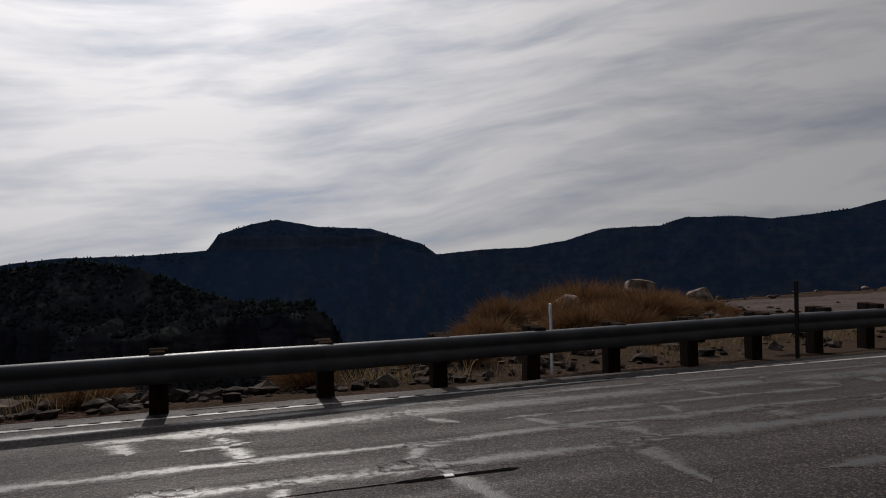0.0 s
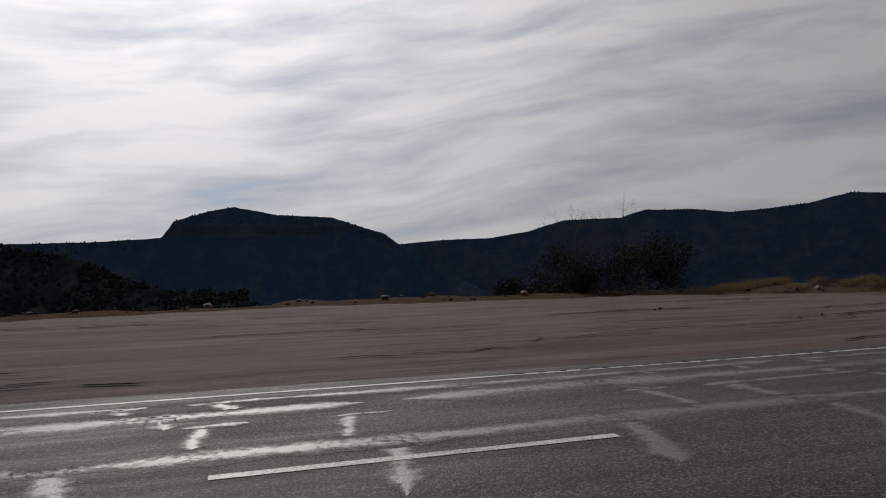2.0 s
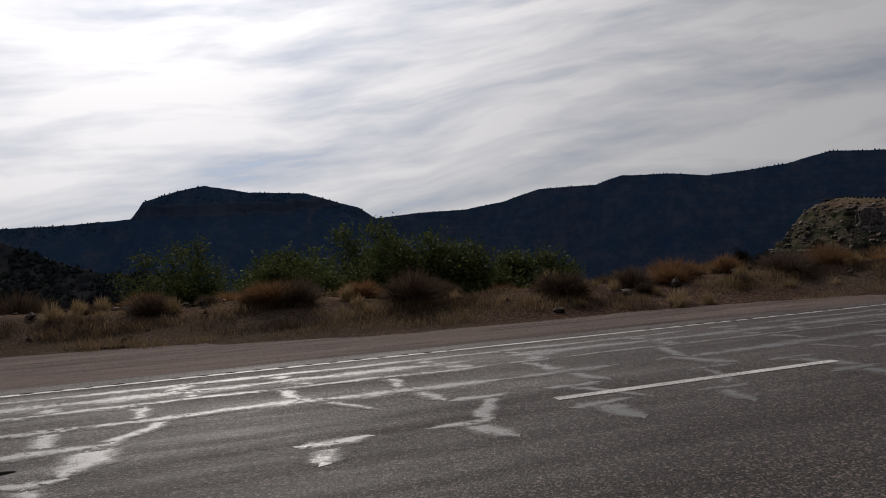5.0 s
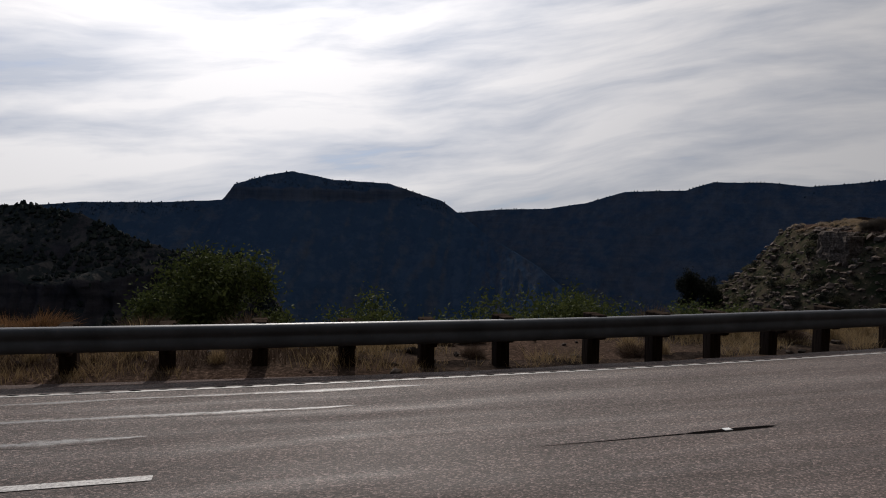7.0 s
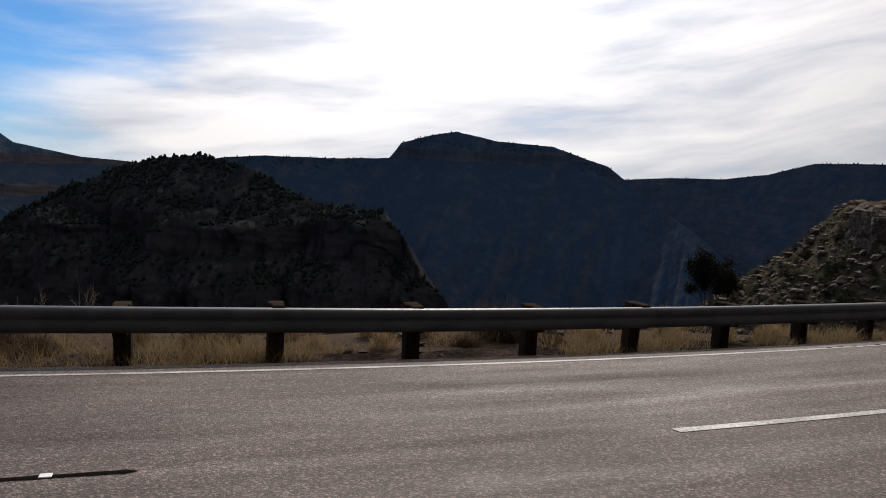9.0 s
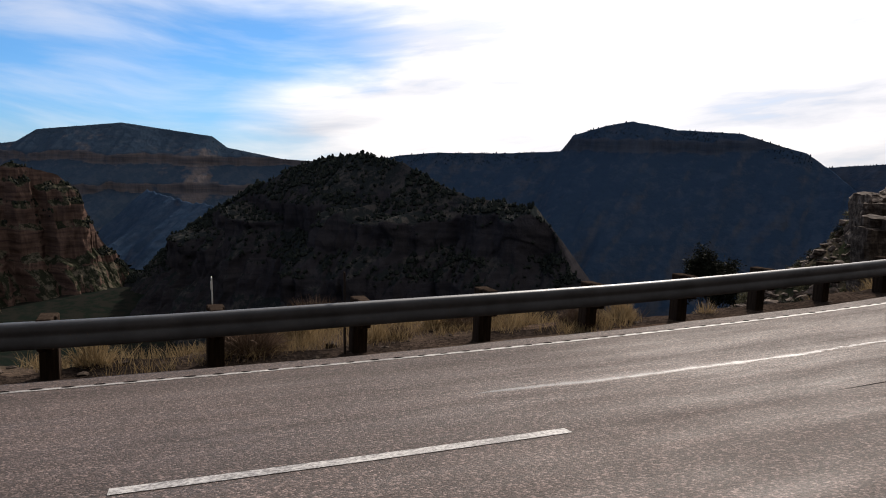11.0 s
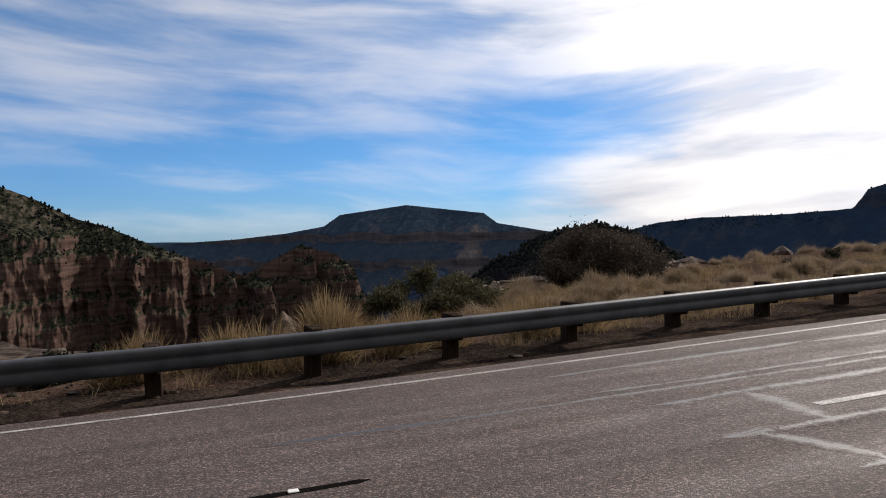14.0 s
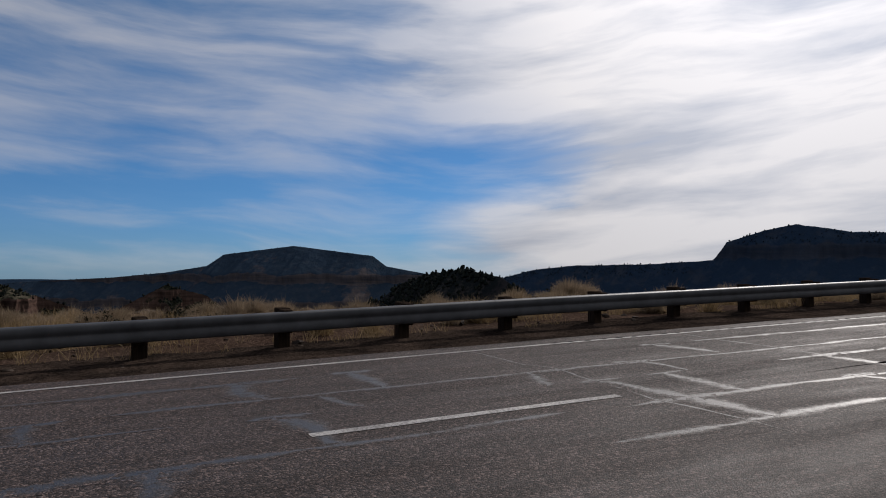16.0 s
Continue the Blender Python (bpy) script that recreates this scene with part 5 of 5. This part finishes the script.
for s, l, h, w, seed in ((90.5, 14.6, 1.9, 2.2, 82), (93.0, 14.0, 1.7, 2.0, 83), (96.0, 13.4, 1.8, 2.2, 84), (87.0, 15.4, 1.8, 2.0, 85), (98.5, 13.0, 1.7, 2.4, 101), (91.8, 13.2, 1.3, 2.0, 102), (100.6, 13.2, 1.5, 2.0, 103), (94.4, 15.2, 2.0, 2.4, 104), (134.0, 12.6, 1.6, 2.2, 92), (138.0, 12.8, 1.7, 2.4, 93), (130.0, 12.9, 1.5, 2.0, 94), (143.0, 12.6, 1.6, 2.2, 105), (148.0, 12.4, 1.8, 2.4, 106), (153.0, 12.2, 1.7, 2.2, 107)):
    woody("bare_shrub", "leafless grey-brown twiggy shrub on the bank", "shrub", s, l, h, w, seed, 8, 4, bark=GREY_TWIG, group="bare shrubs")
woody("bare_shrub", "big dark grey-brown twiggy bush on the grassy slope", "shrub", 220.5, 18.3, 2.3, 3.5, 86, 16, 4, GREY_BRUSH, 0.035, 60, 0.30, bark=GREY_BRUSH, top=1.0)
woody("green_shrub", "low dark green scrub oak beside dry grass", "shrub", 213.4, 14.4, 1.1, 2.6, 87, 11, 3, OLIVE, 0.035, 70, 0.16)
woody("green_shrub", "small dark green shrub on the canyon edge", "shrub", 206.5, 12.6, 0.7, 1.3, 88, 8, 3, JUNIPER, 0.035, 36, 0.12)
woody("juniper_tree", "dark green juniper on the flank of the spur", "tree", 231.4, 37.9, 5.2, 5.6, 89, 8, 3, JUNIPER, 0.12, 110, 0.6, sink=0.3, top=-7.6)

# ---- boulders and outcrops ----
boulder(15.8, 21.5, 1.1, 0.8, 0.8, 3, 0.45, "pale angular boulder standing in dry grass")
boulder(12.5, 20.0, 1.5, 1.0, 1.0, 4, 0.45, "pale leaning slab of rock in rust-brown brush")
boulder(8.2, 16.3, 1.2, 0.7, 0.5, 8, 0.9, "pale angular rock standing out of rust-brown brush")
boulder(7.6, 12.2, 1.3, 0.7, 0.35, 9, 0.4, "flat pale rock among rust-brown brush")
boulder(8.6, 12.0, 0.9, 0.6, 0.4, 5)
boulder(10.2, 12.4, 1.0, 0.6, 0.35, 6)
boulder(11.8, 13.6, 0.6, 0.5, 0.3, 7)
for s, l, seed in ((43.0, 27.8, 11), (54.0, 22.8, 16), (37.0, 28.6, 17), (30.0, 28.0, 18)):
    boulder(s, l, rng.uniform(0.3, 0.55), rng.uniform(0.25, 0.45), rng.uniform(0.18, 0.32), seed, 0.3, "small pale rock on the lay-by edge", "lay-by rocks")


def crag_mesh(name, seed, sx, sy, sz):
    """A jointed block of bedded rock with a flat top, its base at sz below the origin."""
    bm = bmesh.new()
    bmesh.ops.create_cube(bm, size=2.0)
    bmesh.ops.subdivide_edges(bm, edges=bm.edges[:], cuts=13, use_grid_fill=True)
    c = np.array([tuple(v.co) for v in bm.verts])
    a = np.arctan2(c[:, 1], c[:, 0])
    round_off = 1 / (np.abs(np.cos(a)) ** 5 + np.abs(np.sin(a)) ** 5) ** 0.2 / np.maximum(np.maximum(np.abs(np.cos(a)), np.abs(np.sin(a))), 1e-6) ** -1
    x, y, z = c[:, 0] * round_off * sx / 2, c[:, 1] * round_off * sy / 2, (c[:, 2] - 1) * sz / 2
    bed = np.floor((z + 0.25 * vnoise(x / 1.5, y / 1.5, seed)) / 0.55)
    side = 1 + 0.10 * vnoise(bed * 3.7, seed + 0.4, 0.3) + 0.16 * np.round(2 * fractal(x / 0.9, y / 0.9, bed * 0.8 + seed, 2)) / 2 + 0.06 * fractal(x / 0.3, y / 0.3, z / 0.3, 2) - 0.10 * z / sz
    top = np.clip((z + 0.25) / 0.25, 0, 1)
    z = z + top * 0.10 * np.round(2 * fractal(x / 0.8, y / 0.8, seed, 3)) / 2
    for v, px, py, pz in zip(bm.verts, x * side, y * side, z):
        v.co = (px, py, pz)
    me = bpy.data.meshes.new(name)
    bm.to_mesh(me)
    bm.free()
    me.materials.append(ROCK)
    return me


def outcrop(label, s, l, length, depth, top, height, seed, turn=0.0, slabs=4):
    """A dark crag under loose flat slabs."""
    r = random.Random(seed)
    p = spot(s, l)
    ob = thing("rock_outcrop", label, "outcrop", m=pose(p[0], p[1], top, 0, 0, math.degrees(heading(s)) + turn))
    part("crag", crag_mesh("crag", seed, length, depth, height), ob)
    part("crag", crag_mesh("crag", seed + 3, length * 0.55, depth * 0.8, height), ob, m=pose(length * 0.42, -depth * 0.25, -0.28, 0, 0, 14))
    part("crag", crag_mesh("crag", seed + 7, length * 0.45, depth * 0.9, height), ob, m=pose(-length * 0.45, depth * 0.1, -0.45, 0, 0, -20))
    for k in range(slabs):
        w = r.uniform(0.35, 0.8)
        part("slab", rock_mesh("slab", seed * 50 + k, w, w * r.uniform(0.5, 0.8), r.uniform(0.12, 0.2), 20, 0.05), ob, "loose flat slab",
             pose(r.uniform(-0.38, 0.38) * length, r.uniform(-0.28, 0.28) * depth, 0.02, r.uniform(-5, 5), r.uniform(-5, 5), r.uniform(0, 180)))
    return ob


outcrop("dark bedded sandstone crag with a flat top at the canyon edge", 204.2, 17.3, 3.0, 1.8, -1.1, 5.0, 5, -25)
outcrop("bedded sandstone ledge under dry brush on the spur", 221.0, 22.4, 4.6, 2.4, -0.6, 5.0, 8, 30, 6)
outcrop("low broken rock at the canyon rim below the guardrail", 197.5, 10.9, 4.4, 0.9, -0.95, 1.6, 9, 0, 4)
outcrop("low broken rock at the canyon rim below the guardrail", 190.5, 10.8, 3.6, 0.8, -1.15, 1.6, 10, 0, 4)


def scrub_mesh(name, seed, radius, height, clumps, per, mat, size):
    """A low leafy shrub of many small leaves with gaps."""
    nr = np.random.RandomState(seed)
    d = nr.randn(clumps, 3)
    d /= np.linalg.norm(d, axis=1)[:, None]
    d[:, 2] = np.abs(d[:, 2])
    c = d * (0.45 + 0.5 * nr.rand(clumps, 1)) * np.array([radius, radius, height])
    v, f = leaf_cloud(nr, c, np.full(clumps, radius * 0.24), per, size)
    return mesh_from(name, v, f, mat, flat=True)


SCRUB = [scrub_mesh("dark_scrub", 110 + k, 0.9, 0.85, 26, 55, JUNIPER, 0.055) for k in range(3)]
OLIVE_SCRUB = [scrub_mesh("olive_scrub", 120 + k, 0.9, 0.8, 26, 60, OLIVE, 0.05) for k in range(3)]
spots = []
for _ in range(520):
    s = rng.uniform(203, 252)
    spots.append((s, float(flat_limit(s)) + rng.uniform(2.5, 30), 0.35 + 1.1 * rng.random() ** 2))
brush_field("olive_scrub", "grey-green scrub among pale rocks on the spur's flank", "spur scrub", OLIVE_SCRUB, spots[:330], 11)
brush_field("dark_scrub", "dark green scrub among pale rocks on the spur's flank", "spur scrub", SCRUB, spots[330:], 11)
spots = [(s, float(flat_limit(s)) + rng.uniform(2.0, 14), rng.uniform(0.6, 1.5)) for s in [rng.uniform(112, 200) for _ in range(70)]]
brush_field("dark_scrub", "dark scrub on the steep bank below the guardrail", "bank scrub", SCRUB, spots, 12)
spots = [(s, float(flat_limit(s)) + rng.uniform(0.8, 9), rng.uniform(0.5, 1.3)) for s in [rng.uniform(20, 108) for _ in range(70)]]
brush_field("dark_scrub", "dark scrub on the slope below the lay-by", "slope scrub", SCRUB, spots, 13)
spots = [(s, rng.uniform(11.5, 21.5), rng.uniform(0.35, 0.6)) for s in [rng.uniform(210, 262) for _ in range(16)]]
brush_field("dark_scrub", "small grey-green shrub in dry grass above the road", "grass shrubs", SCRUB, spots, 14)
brush_field("rust_brush", "round rust-brown bush on the sandstone ledge", "ledge brush", RUST, [(221.0, 21.6, 0.9), (211.5, 14.0, 0.6)], 6)


def scattered_stones(name, label, count, lo, hi, near, far, small, large, seed, mat=None):
    """Loose stones, joined, each a low faceted pebble."""
    nr = np.random.RandomState(seed)
    ico = np.array([(0, 0, -1), (0.72, -0.53, -0.45), (-0.28, -0.85, -0.45), (-0.89, 0, -0.45), (-0.28, 0.85, -0.45), (0.72, 0.53, -0.45), (0.28, -0.85, 0.45), (-0.72, -0.53, 0.45), (-0.72, 0.53, 0.45), (0.28, 0.85, 0.45), (0.89, 0, 0.45), (0, 0, 1)])
    tri = np.array([(0, 1, 2), (1, 0, 5), (0, 2, 3), (0, 3, 4), (0, 4, 5), (1, 5, 10), (2, 1, 6), (3, 2, 7), (4, 3, 8), (5, 4, 9), (1, 10, 6), (2, 6, 7), (3, 7, 8), (4, 8, 9), (5, 9, 10), (6, 10, 11), (7, 6, 11), (8, 7, 11), (9, 8, 11), (10, 9, 11)])
    s = nr.uniform(lo, hi, count)
    l = near(s) + (far(s) - near(s)) * nr.rand(count)
    g = ground_at(s, l)
    size = small * (large / small) ** (nr.rand(count) ** 2.5)
    v = ico[None] * (1 + 0.25 * nr.randn(count, 12, 1)) * size[:, None, None] * np.array([1, 0.8, 0.55]) * (1 + 0.2 * nr.randn(count, 1, 3))
    a = nr.uniform(0, 6.28, count)
    v = np.stack([v[..., 0] * np.cos(a)[:, None] - v[..., 1] * np.sin(a)[:, None], v[..., 0] * np.sin(a)[:, None] + v[..., 1] * np.cos(a)[:, None], v[..., 2]], -1)
    v = v + g[:, None] + np.array([0, 0, 0.25]) * size[:, None, None]
    f = (tri[None] + 12 * np.arange(count)[:, None, None]).reshape(-1, 3)
    thing(name, label, "stones", kind="stuff", mesh=mesh_from(name, v.reshape(-1, 3), f, mat or ROCK, flat=True))


scattered_stones("loose_stones", "loose stones and gravel under the guardrail", 2600, 108, 262, lambda s: np.interp(s, [100, 200, 225, 330], [8.85, 9.0, 9.6, 9.8]), lambda s: np.minimum(flat_limit(s) + 1.0, 14), 0.015, 0.12, 41)
scattered_stones("loose_stones", "loose stones behind the guardrail", 5200, -30, 22, lambda s: np.interp(s, [-30, 0, 22], [8.8, 9.0, 11.5]), lambda s: flat_limit(s) + 1, 0.018, 0.20, 42)
scattered_stones("loose_stones", "loose stones along the lay-by edge", 1200, 20, 110, lambda s: flat_limit(s) - 1.5, lambda s: flat_limit(s) + 2.0, 0.02, 0.16, 43)
scattered_stones("slope_rocks", "pale flat rocks littering the spur's flank", 4200, 206, 252, lambda s: flat_limit(s) + 1.0, lambda s: flat_limit(s) + 28.0, 0.12, 0.7, 44, GREY_ROCK)
